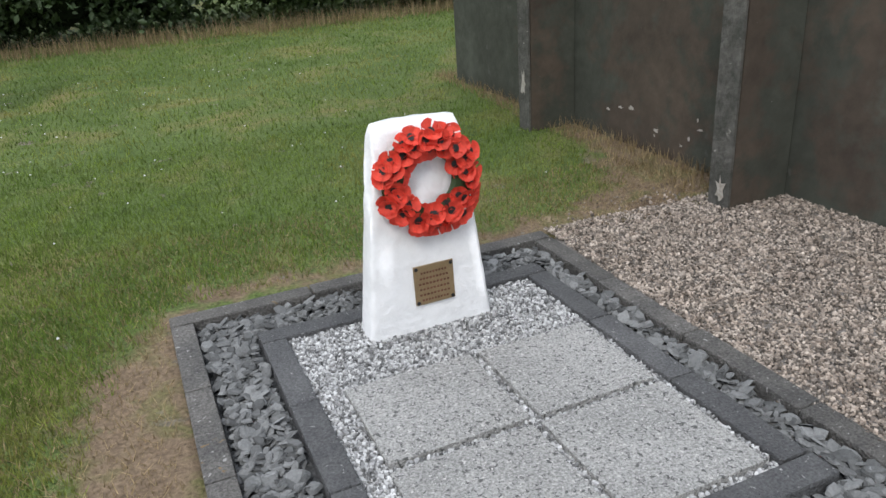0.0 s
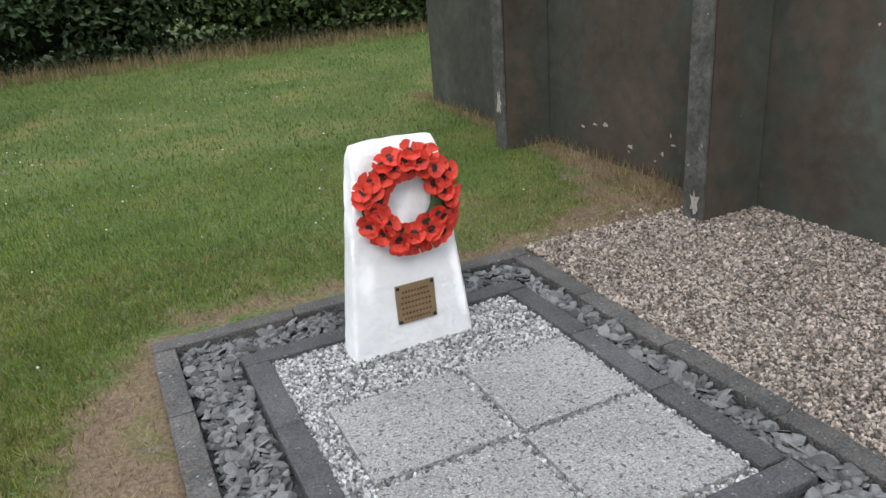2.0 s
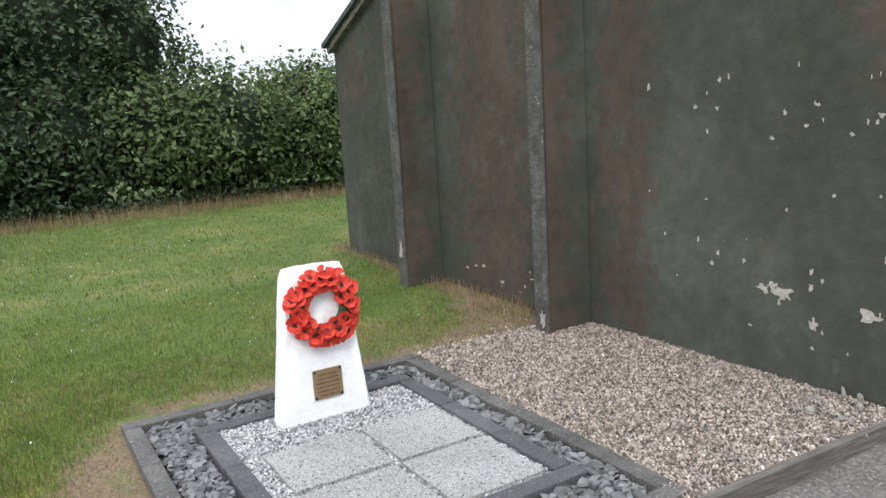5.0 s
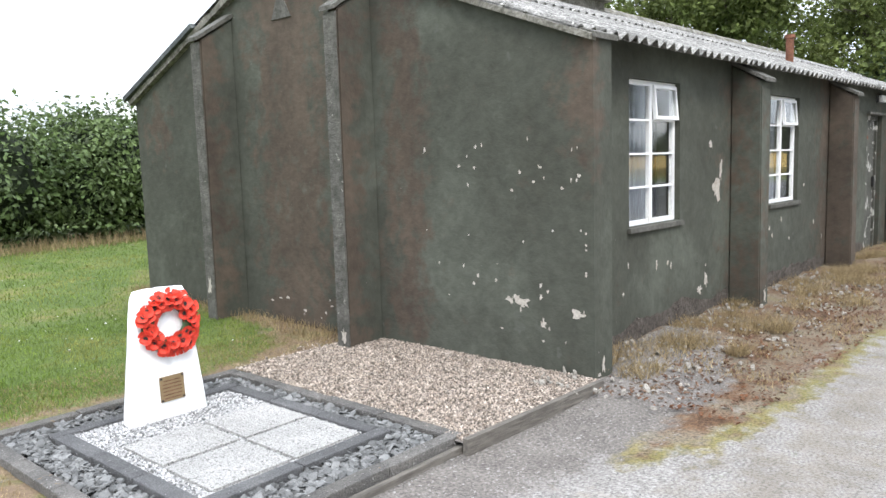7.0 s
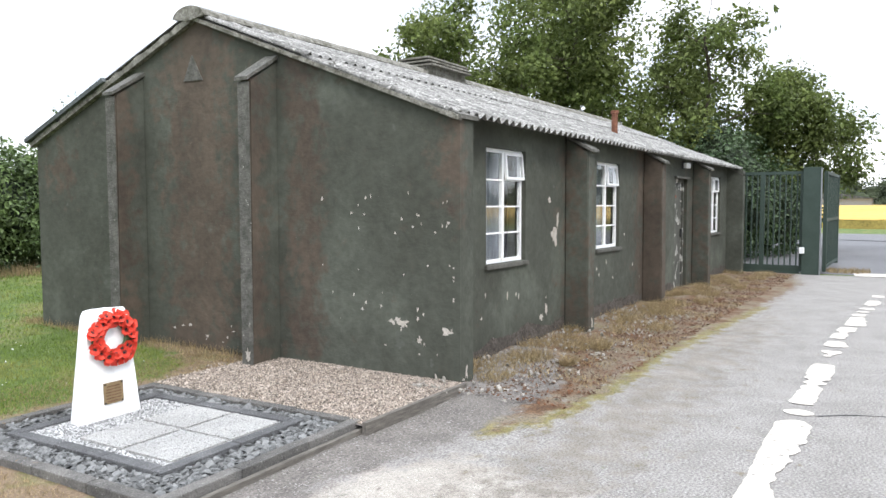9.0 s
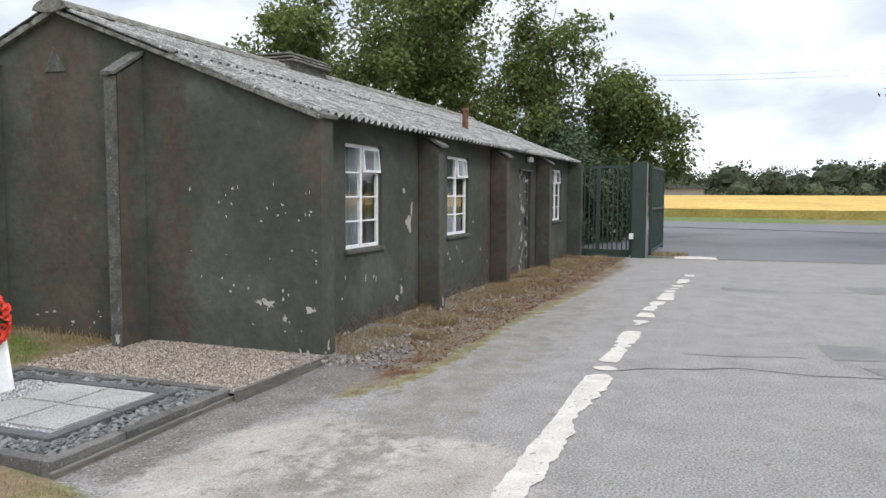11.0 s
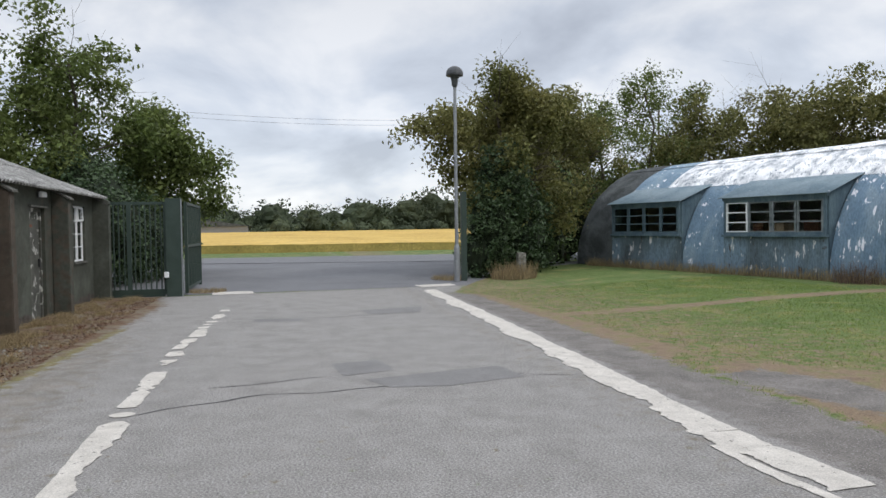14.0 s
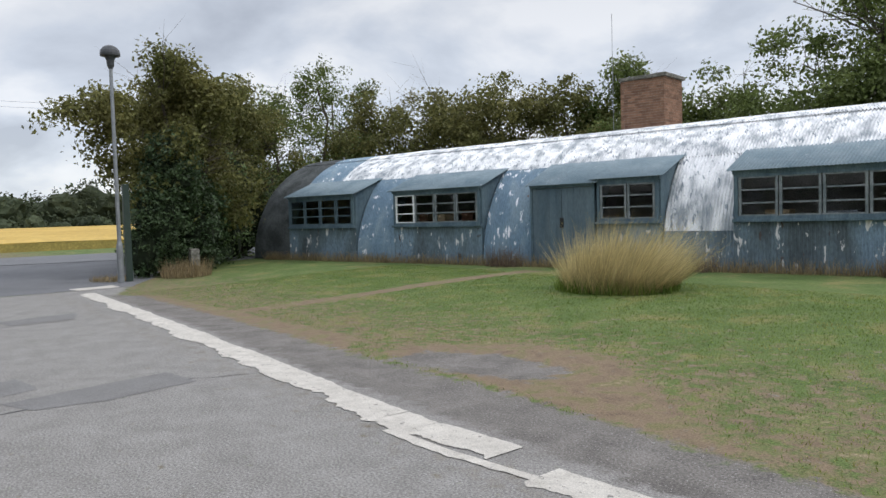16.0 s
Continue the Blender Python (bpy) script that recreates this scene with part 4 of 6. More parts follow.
# the gable stands a little out of square with the long wall
for ob in hut.children_recursive:
    if ob.type == "MESH":
        for v in ob.data.vertices:
            if v.co.x < 0.35 and v.co.y > 0.06:
                v.co.x -= 0.060 * (v.co.y - 0.06)


# ---- steel casement windows, door, door lamp ----
def casement(x0, x1, number, tilt):
    win = empty("window_%d" % number, (x0, YW, ZS), "white steel casement window with eight panes and a tilted top light", "window", "hut windows", "structure")
    y = YW + 0.05
    kids = []
    fr = boxes((x0, x0 + 0.04, y, y + 0.04, ZS, ZH), (x1 - 0.04, x1, y, y + 0.04, ZS, ZH), (x0 + 0.04, x1 - 0.04, y, y + 0.04, ZS, ZS + 0.04), (x0 + 0.04, x1 - 0.04, y, y + 0.04, ZH - 0.04, ZH))
    kids.append(part("window_frame", fr, "frame"))
    xm = (x0 + x1) / 2
    zs = [ZS + 0.04 + (ZH - ZS - 0.08) * k / 4 for k in range(5)]
    bars = [(xm - 0.022, xm + 0.022, y - 0.004, y + 0.036, ZS + 0.04, ZH - 0.04)]
    for b in bars:
        kids.append(part("mullion", boxes(b), "frame"))
    for k in (1, 2, 3):
        for a, b in ((x0 + 0.04, xm - 0.022), (xm + 0.022, x1 - 0.04)):
            kids.append(part("glazing_bar", boxes((a, b, y, y + 0.032, zs[k] - 0.013, zs[k] + 0.003)), "frame"))
    for k in range(4):
        for c, (a, b) in enumerate(((x0 + 0.04, xm - 0.022), (xm + 0.022, x1 - 0.04))):
            if k == 3 and c == 1:
                continue
            p = part("pane", boxes((a, b, y + 0.015, y + 0.019, zs[k] + (0.013 if k else 0), zs[k + 1] - (0.013 if k < 3 else 0))), "glass")
            p.visible_shadow = False
            kids.append(p)
    # the top light hangs ajar
    a, b, z0, z1 = xm + 0.022, x1 - 0.01, zs[3], zs[4] + 0.01
    m = Matrix.Translation((0, y, z1)) @ Matrix.Rotation(radians(-tilt), 4, "X") @ Matrix.Translation((0, -y, -z1))
    sash = boxes((a, a + 0.03, y - 0.02, y + 0.01, z0, z1), (b - 0.03, b, y - 0.02, y + 0.01, z0, z1), (a + 0.03, b - 0.03, y - 0.02, y + 0.01, z0, z0 + 0.03), (a + 0.03, b - 0.03, y - 0.02, y + 0.01, z1 - 0.03, z1))
    bmesh.ops.transform(sash, matrix=m, verts=sash.verts[:])
    kids.append(part("top_light", sash, "frame"))
    gl = boxes((a + 0.03, b - 0.03, y - 0.007, y - 0.003, z0 + 0.03, z1 - 0.03))
    bmesh.ops.transform(gl, matrix=m, verts=gl.verts[:])
    gl = part("pane", gl, "glass")
    gl.visible_shadow = False
    kids.append(gl)
    bm = boxes((x0 - 0.03, x1 + 0.03, YW - 0.035, YW + 0.09, ZS - 0.05, ZS - 0.004), bevel=0.006)
    kids.append(part("window_sill", bm, "camo_edge"))
    adopt(win, *kids)
    cur = bmesh.new()
    for a, b in ((x0 - 0.03, x0 + 0.43), (x1 - 0.42, x1 + 0.03)):
        n, prev = 40, None
        for i in range(n + 1):
            x = a + (b - a) * i / n
            yy = YW + 0.30 + 0.018 * math.sin(i * 1.3) + 0.01 * math.sin(i * 0.5)
            v = (cur.verts.new((x, yy, ZS - 0.1)), cur.verts.new((x, yy, ZH + 0.05)))
            if prev:
                cur.faces.new((prev[0], v[0], v[1], prev[1]))
            prev = v
    tagged(part("curtain", cur, "curtain"), "pale grey curtain hanging behind the window", "curtain", "hut curtains")


for i, (a, b) in enumerate(WINS):
    casement(a, b, i + 1, 5 if i != 2 else 3)
door = empty("door_1", (DOOR[0], YW, 0), "closed timber door with badly peeling grey-green paint", "door", "", "structure")
ya = YW + 0.06
kids = [part("door_frame", boxes((DOOR[0], DOOR[0] + 0.06, ya, ya + 0.1, -0.02, 2.07), (DOOR[1] - 0.06, DOOR[1], ya, ya + 0.1, -0.02, 2.07), (DOOR[0] + 0.06, DOOR[1] - 0.06, ya, ya + 0.1, 2.0, 2.07)), "door"),
        part("door_leaf", boxes((DOOR[0] + 0.06, DOOR[1] - 0.06, ya + 0.03, ya + 0.075, 0.0, 2.0), bevel=0.004), "door"),
        part("hinge", boxes((DOOR[0] + 0.07, DOOR[0] + 0.4, ya + 0.02, ya + 0.028, 1.72, 1.77)), "rust"),
        part("door_handle", boxes((DOOR[1] - 0.16, DOOR[1] - 0.10, ya - 0.01, ya + 0.028, 0.98, 1.14), bevel=0.006), "black"),
        part("lintel_drip", boxes((DOOR[0] - 0.06, DOOR[1] + 0.06, YW - 0.05, YW + 0.04, 2.075, 2.11), bevel=0.005), "camo_edge"),
        part("threshold", boxes((DOOR[0] - 0.05, DOOR[1] + 0.05, YW - 0.14, ya + 0.02, -0.05, 0.03), bevel=0.01), "camo_edge")]
adopt(door, *kids)
lamp = empty("bulkhead_lamp", (8.65, YW, 2.3), "white plastic bulkhead lamp fixed over the door", "lamp")
adopt(lamp, part("lamp_base", boxes((8.48, 8.82, YW - 0.03, YW, 2.26, 2.38), bevel=0.004), "lampgrey"), part("diffuser", boxes((8.50, 8.80, YW - 0.09, YW - 0.03, 2.27, 2.37), bevel=0.02), "frame"))

# ---- memorial pad ----
PX0, PX1, PY0, PY1 = -3.185, -1.41, 0.02, 2.285
IX0, IX1, IY0, IY1 = -2.88, -1.625, 0.38, 1.975
KW, IW, KT = 0.095, 0.10, 0.055
before_pad = set(bpy.data.objects)


def kerb_ring(name, x0, x1, y0, y1, w, top, material, label, lens):
    ring = empty(name, ((x0 + x1) / 2, (y0 + y1) / 2, 0), label, "edging", "memorial edging", "structure")
    rng = random.Random(len(name))
    kids = []

    def stone(a0, a1, b0, b1):
        dz = rng.uniform(-0.004, 0.004)
        j = rng.uniform(-0.004, 0.004)
        bm = boxes((a0 + 0.003, a1 - 0.003, b0 + j + 0.003, b1 + j - 0.003, -0.16, top + dz), bevel=0.008)
        kids.append(part("edging_stone", bm, material))

    for b0, b1 in ((y0, y0 + w), (y1 - w, y1)):
        n = lens
        for k in range(n):
            stone(x0 + (x1 - x0) * k / n, x0 + (x1 - x0) * (k + 1) / n, b0, b1)
    for a0, a1 in ((x0, x0 + w), (x1 - w, x1)):
        n = lens + 1
        for k in range(n):
            stone(a0, a1, y0 + w + (y1 - y0 - 2 * w) * k / n, y0 + w + (y1 - y0 - 2 * w) * (k + 1) / n)
    adopt(ring, *kids)


kerb_ring("outer_edging", PX0, PX1, PY0, PY1, KW, KT, "kerb_old", "weathered grey concrete edging round the memorial", 3)
kerb_ring("inner_edging", IX0, IX1, IY0, IY1, IW, KT, "kerb", "dark grey concrete edging round the paving", 2)
tagged(part("slate_bed", boxes((PX0 + KW, PX1 - KW, PY0 + KW, PY1 - KW, -0.10, 0.008)), "dark_bed"), "dark bed under the slate chippings", "bed", "", "structure")
tagged(part("gravel_bed", boxes((IX0 + IW, IX1 - IW, IY0 + IW, IY1 - IW, 0.0, 0.020)), "dust"), "bed under the white chippings", "bed", "", "structure")
SLABS = ((-2.69, -2.225, 0.99, 1.42), (-2.19, -1.755, 0.985, 1.415), (-2.70, -2.235, 0.515, 0.955), (-2.205, -1.755, 0.51, 0.955))
for a, b, c, d in SLABS:
    bm = boxes((a, b, c, d, 0.0, 0.052), bevel=0.005)
    tagged(part("paving_slab", bm, "slab"), "grey speckled concrete paving slab", "paving slab", "memorial paving slabs")
tagged(part("timber_edging", boxes((-3.22, -1.43, -0.025, 0.012, -0.2, 0.005), bevel=0.004), "wood"), "grey timber board along the edging", "edging board", "", "structure")
def pebbles(name, count, place, size, flat, material, label, category, seed, sides=6):
    """Loose stones as one heap: irregular low solids."""
    rng = np.random.default_rng(seed)
    p = place(rng, count)
    n = len(p)
    a = np.linspace(0, 2 * np.pi, sides, endpoint=False)
    s = size * (0.55 + 0.9 * rng.random(n) ** 1.7)
    ang = rng.random((n, sides)) * 0.5 + a + rng.random((n, 1)) * 6
    rad = s[:, None] * (0.7 + 0.5 * rng.random((n, sides)))
    asp = 0.55 + 0.45 * rng.random((n, 1))
    rot = rng.random((n, 1)) * 6.28
    ex, ey = np.cos(ang) * rad, np.sin(ang) * rad * asp
    lx, ly = ex * np.cos(rot) - ey * np.sin(rot), ex * np.sin(rot) + ey * np.cos(rot)
    h = s[:, None] * flat * (0.7 + 0.6 * rng.random((n, 1)))
    tx, ty = rng.normal(size=(n, 1)) * 0.35, rng.normal(size=(n, 1)) * 0.35
    v = np.empty((n, 2 * sides, 3))
    v[:, :sides, 0], v[:, :sides, 1], v[:, :sides, 2] = lx, ly, -h / 2 + tx * lx + ty * ly
    k = 0.62 + 0.25 * rng.random((n, 1))
    v[:, sides:, 0], v[:, sides:, 1], v[:, sides:, 2] = lx * k, ly * k, h / 2 + tx * lx * k + ty * ly * k
    v += p[:, None, :]
    f = []
    for i in range(n):
        o = i * 2 * sides
        f.append(tuple(o + sides + q for q in range(sides)))
        f += [(o + q, o + (q + 1) % sides, o + sides + (q + 1) % sides, o + sides + q) for q in range(sides)]
    ob = raw(name, v.reshape(-1, 3), f, material)
    return tagged(ob, label, category, "", "stuff")


def in_ring(rng, n):
    x, y = rng.uniform(PX0 + KW, PX1 - KW, n * 3), rng.uniform(PY0 + KW, PY1 - KW, n * 3)
    m = ~((x > IX0 - 0.02) & (x < IX1 + 0.02) & (y > IY0 - 0.02) & (y < IY1 + 0.02)) & (x > PX0 + KW + 0.02) & (x < PX1 - KW - 0.02) & (y > PY0 + KW + 0.02) & (y < PY1 - KW - 0.02)
    x, y = x[m][:n], y[m][:n]
    return np.stack([x, y, 0.012 + 0.030 * rng.random(len(x))], 1)


def in_gravel(rng, n):
    x, y = rng.uniform(IX0 + IW, IX1 - IW, n * 3), rng.uniform(IY0 + IW, IY1 - IW, n * 3)
    m = np.ones(len(x), bool)
    for a, b, c, d in SLABS:
        m &= ~((x > a - 0.002) & (x < b + 0.002) & (y > c - 0.002) & (y < d + 0.002))
    x, y = x[m][:n], y[m][:n]
    return np.stack([x, y, 0.022 + 0.014 * rng.random(len(x))], 1)


def in_bank(rng, n):
    x, y = rng.uniform(-1.425, -0.02, n), rng.uniform(0.0, 2.35, n)
    y = np.where(rng.random(n) < 0.05, y + 0.25 * rng.random(n), y)
    wall = np.exp(-((x + 0.02) / 0.35) ** 2)
    z = 0.037 + 0.004 * y / 2.3 + 0.012 * wall * smooth01(y, 0.5, 1.8) + 0.012 * rng.random(n)
    return np.stack([x, y, z], 1)


pebbles("slate_chippings", 3800, in_ring, 0.026, 0.26, "slate", "grey-green slate chippings lying between the edgings", "slate chippings", 1, 6)
pebbles("white_chippings", 20000, in_gravel, 0.0085, 0.9, "wgravel", "white and grey stone chippings round the slabs", "gravel", 2, 5)


# ---- memorial stone, plaque, wreath ----
def memorial():
    bm = bmesh.new()
    X0, X1, Y0, Y1, Z1 = -2.505, -1.99, 1.69, 1.825, 0.83
    nz, nn = 26, 9
    rings = []
    for k in range(nz + 1):
        f = k / nz
        z = 0.0 + Z1 * f
        x0, x1 = X0 + 0.095 * f, X1 - 0.085 * f
        y0, y1 = Y0 + 0.030 * f, Y1 - 0.015 * f
        c = 0.018
        if f > 0.93:
            q = (f - 0.93) / 0.07
            ins = 0.012 * q * q
            x0, x1, y0, y1 = x0 + ins, x1 - ins * 1.2, y0 + ins, y1 - ins
        pts = []
        for cx, cy, a0 in ((x1 - c, y0 + c, -90), (x1 - c, y1 - c, 0), (x0 + c, y1 - c, 90), (x0 + c, y0 + c, 180)):
            for t in (0, 30, 60, 90):
                a = radians(a0 + t)
                pts.append((cx + c * math.cos(a), cy + c * math.sin(a)))
        full = []
        for i, p in enumerate(pts):
            q = pts[(i + 1) % len(pts)]
            m = max(1, int(math.dist(p, q) / 0.035))
            full += [(p[0] + (q[0] - p[0]) * s / m, p[1] + (q[1] - p[1]) * s / m) for s in range(m)]
        rings.append((z, full))
    count = len(rings[0][1])
    prev = None
    for z, full in rings:
        full = [full[int(i * len(full) / count)] for i in range(count)]
        vs = []
        for x, y in full:
            dz = 0.0
            if z > 0.78:
                dz = 0.016 * math.sin((x - X0) / (X1 - X0) * math.pi) * (z - 0.78) / 0.06 + 0.006 * noise.noise((x * 18, y * 18, 0))
            d = 0.0035 * noise.noise((x * 14, y * 14, z * 14)) + 0.002 * noise.noise((x * 40, y * 40, z * 40))
            vs.append(bm.verts.new((x + d, y + d, z + dz)))
        if prev:
            for i in range(count):
                j = (i + 1) % count
                bm.faces.new((prev[i], prev[j], vs[j], vs[i]))
        prev = vs
    bm.faces.new(prev)
    for f in bm.faces:
        f.smooth = True
    tagged(part("memorial_stone", bm, "white"), "tapered stone marker painted thick white", "memorial stone")


memorial()
LEAN = -math.degrees(math.atan2(0.030, 0.84))
plaque = empty("plaque", (-2.230, 1.6965, 0.220), "small bronze plaque with raised lettering screwed to the stone", "plaque")
pk = [part("plate", boxes((-0.081, 0.081, -0.006, 0.002, -0.079, 0.079), bevel=0.0015), "brass")]
for sx in (-1, 1):
    for sz in (-1, 1):
        pk.append(part("corner_screw", tube(bmesh.new(), (sx * 0.071, -0.009, sz * 0.069), (sx * 0.071, -0.004, sz * 0.069), 0.007, 0.008, 10), "black"))
for k, w in enumerate((0.110, 0.122, 0.130, 0.126, 0.128, 0.112)):
    pk.append(part("letter_row", boxes(*[(-w / 2 + w * i / 9 + 0.001, -w / 2 + w * (i + 0.72) / 9, -0.0072, -0.0058, 0.050 - 0.022 * k - 0.004, 0.050 - 0.022 * k + 0.004) for i in range(9)]), "rust"))
for o in pk:
    o.parent = plaque
plaque.rotation_euler = (radians(LEAN), 0, radians(0.5))


def wreath():
    root = empty("poppy_wreath", (-2.226, 1.697, 0.630), "round wreath of red paper poppies hung on the white stone", "wreath")
    R = 0.135
    bm = bmesh.new()
    prev = None
    for i in range(41):
        a = 2 * math.pi * i / 40
        ring = [bm.verts.new(((R + 0.045 * math.cos(t)) * math.cos(a), -0.010 - 0.018 * math.sin(t), (R + 0.045 * math.cos(t)) * math.sin(a))) for t in np.linspace(0, 2 * math.pi, 8, endpoint=False)]
        if prev:
            for k in range(8):
                bm.faces.new((prev[k], prev[(k + 1) % 8], ring[(k + 1) % 8], ring[k]))
        prev = ring
    part("backing_ring", bm, "leaf_dark", root, "dark green backing ring")

    def petal_mesh(seed):
        rng = random.Random(seed)
        bm = bmesh.new()
        for p in range(4):
            a0 = p * math.pi / 2 + rng.uniform(-0.2, 0.2)
            lift = 0.004 * (p % 2)
            grid = []
            for r in (0.004, 0.017, 0.029, 0.036):
                row = []
                for s in (-0.80, -0.42, 0.0, 0.42, 0.80):
                    rr = r * (1 - 0.16 * abs(s) ** 3 * (r / 0.036)) * (1 + rng.uniform(-0.04, 0.04))
                    y = -0.004 - lift - 0.016 * (r / 0.036) ** 2 + rng.uniform(-0.002, 0.002)
                    row.append(bm.verts.new((rr * math.cos(a0 + s), y, rr * math.sin(a0 + s))))
                grid.append(row)
            for r in range(3):
                for s in range(4):
                    f = bm.faces.new((grid[r][s], grid[r][s + 1], grid[r + 1][s + 1], grid[r + 1][s]))
                    f.smooth = True
        me = bpy.data.meshes.new("petals")
        bm.to_mesh(me)
        bm.free()
        me.materials.append(M["red"])
        return me

    meshes = [petal_mesh(k) for k in range(4)]
    bm = bmesh.new()
    tube(bm, (0, -0.002, 0), (0, -0.011, 0), 0.0105, 0.013, 12)
    eye = bpy.data.meshes.new("flower_centre")
    bm.to_mesh(eye)
    bm.free()
    eye.materials.append(M["black"])
    rng = random.Random(2)
    spots = [(0.118, 13, 0.0), (0.144, 17, 0.5), (0.170, 21, 0.16)]
    for rad, n, off in spots:
        for k in range(n):
            a = 2 * math.pi * (k + off) / n + rng.uniform(-0.13, 0.13)
            r = rad + rng.uniform(-0.008, 0.010)
            tilt = 0.7 * (rad - 0.133) / 0.03
            o = new("poppy", meshes[rng.randrange(4)])
            o.parent = root
            s = rng.uniform(1.0, 1.22)
            face = Vector((math.cos(a) * tilt * 0.75 + rng.uniform(-0.25, 0.25), -1, math.sin(a) * tilt * 0.75 + rng.uniform(-0.25, 0.25)))
            q = face.to_track_quat("-Y", "Z")
            o.matrix_local = Matrix.LocRotScale((r * math.cos(a), (-0.028 if rad == 0.144 else -0.018) + rng.uniform(-0.010, 0.008), r * math.sin(a)), q, (s, s, s)) @ Matrix.Rotation(rng.uniform(0, 6), 4, "Y")
            c = new("flower_centre", eye)
            c.parent = o
    root.rotation_euler = (radians(LEAN), 0, 0)


wreath()
# the whole pad lies slightly askew to the hut
bpy.context.view_layer.update()
SPIN = Matrix.Translation((-2.3, 1.15, 0)) @ Matrix.Rotation(radians(2.5), 4, "Z") @ Matrix.Translation((2.3, -1.15, 0))
for ob in set(bpy.data.objects) - before_pad:
    if ob.parent is None:
        ob.matrix_world = SPIN @ ob.matrix_world

# ---- gravel bank between pad and hut ----
tagged(part("timber_edging", boxes((-1.45, -0.06, -0.044, -0.005, -0.2, 0.062), bevel=0.004), "wood"), "weathered timber board holding back gravel", "edging board", "", "structure")
bm = bmesh.new()
bmesh.ops.create_grid(bm, x_segments=30, y_segments=44, size=0.5)
for v in bm.verts:
    x, y = -0.725 + v.co.x * 1.45, 1.15 + v.co.y * 2.34
    wall = np.exp(-((x + 0.02) / 0.35) ** 2)
    v.co = Vector((x, y, 0.034 + 0.004 * y / 2.3 + 0.012 * wall * smooth01(y, 0.5, 1.8) + 0.008 * noise.noise((x * 4, y * 4, 0)) - 0.05 * float(smooth01(y + 0.3 * noise.noise((x * 3, 0, 4)), 2.15, 2.35))))
tagged(part("pebble_bed", bm, "dust"), "bed of brown gravel between memorial and hut", "gravel bed", "", "structure")


pebbles("brown_gravel", 36000, in_bank, 0.0080, 0.75, "bgravel", "brown and white pea gravel beside the hut", "gravel", 3, 5)

# ---- curved tin hut with dormers ----
TH, OX, OY, OZ, RAD = 12.6, 13.5, -16.4, 0.17, 3.66
nissen = empty("nissen_hut", (OX, OY, OZ), "long curved corrugated tin hut with peeling blue paint", "building", turn=TH)
NM = nissen.matrix_world.copy()


def local(ob, parent=None):
    ob.parent = parent or nissen
    return ob


def arch(u0, u1, a0, a1, material, name="tin_sheet", pitch=0.076, amp=0.022, rad=RAD, seg=22, lift=0.0):
    """Corrugated arch sheet over u0..u1; angles from the near eave (0) over the ridge (90) to the far eave (180)."""
    per = 6
    n = max(6, int((u1 - u0) / pitch * per))
    us = np.linspace(u0, u1, n + 1)
    vs, fs = [], []
    for k in range(seg + 1):
        a = radians(a0 + (a1 - a0) * k / seg)
        for i, u in enumerate(us):
            r = rad + lift + amp * math.sin(2 * math.pi * i / per) + 0.012 * noise.noise((u * 0.7, a * 3, 2))
            vs.append((u, -(RAD - r * math.cos(a)), r * math.sin(a)))
    m = n + 1
    for k in range(seg):
        for i in range(n):
            q = k * m + i
            fs.append((q, q + 1, q + 1 + m, q + m))
    return local(raw(name, vs, fs, material, smooth=True))


U0, U1 = -19.0, 7.0
DORM = [(1.40, 4.85, 2), (-3.76, -0.34, 2), (-7.30, -5.42, 0), (-9.0, -7.34, 1), (-14.2, -10.66, 2), (-18.6, -15.3, 2)]
A_TOP = math.degrees(math.asin(2.62 / RAD))
# crown of the roof in overlapping bays, blue near the far end, bleached further on
cuts = [7.0, 5.1, 3.4, 1.5, -0.4, -2.3, -4.2, -6.1, -8.0, -9.9, -11.8, -13.7, -15.6, -17.5, -19.0]
for i, (b, a) in enumerate(zip(cuts, cuts[1:])):
    crown = "tin_dark" if i == 0 else "tin" if i == 1 else "tin_wht"
    arch(a - 0.05, b, A_TOP, 72, crown, lift=0.004 * (i % 2), seg=8)
    arch(a - 0.05, b, 70, 118, crown, lift=0.034 + 0.004 * (i % 2), seg=10)
    arch(a - 0.05, b, 118, 180, "tin_dark", seg=6, amp=0.006)
for a, b, mt in ((4.85, 7.0, "tin_dark"), (-0.34, 1.40, "tin"), (-5.42, -3.76, "tin"), (-10.66, -9.0, "tin_wht"), (-15.3, -14.2, "tin_wht"), (-19.0, -18.6, "tin")):
    low = 14 if mt == "tin_wht" else 0
    arch(a, b, low, A_TOP, mt, lift=0.006)
    if low:
        arch(a, b, 0, 16, "tin_dado", seg=4)
bm = bmesh.new()
prof = [(-(RAD - (RAD - 0.03) * math.cos(a)), (RAD - 0.03) * math.sin(a)) for a in np.linspace(0, math.pi, 24)]
prism(bm, prof, "x", U1 - 0.10, U1 - 0.02)
local(part("end_wall", bm, "tin_dark"))
bm = bmesh.new()
prism(bm, prof, "x", U0 + 0.02, U0 + 0.1)
local(part("end_wall", bm, "tin_dark"))
local(part("room_floor", boxes((U0 + 0.2, U1 - 0.2, -7.2, -0.1, -0.05, 0.03)), "inside"))
local(part("partition", boxes((U0 + 0.2, U1 - 0.2, -3.3, -3.2, 0.03, 3.3)), "inside"))


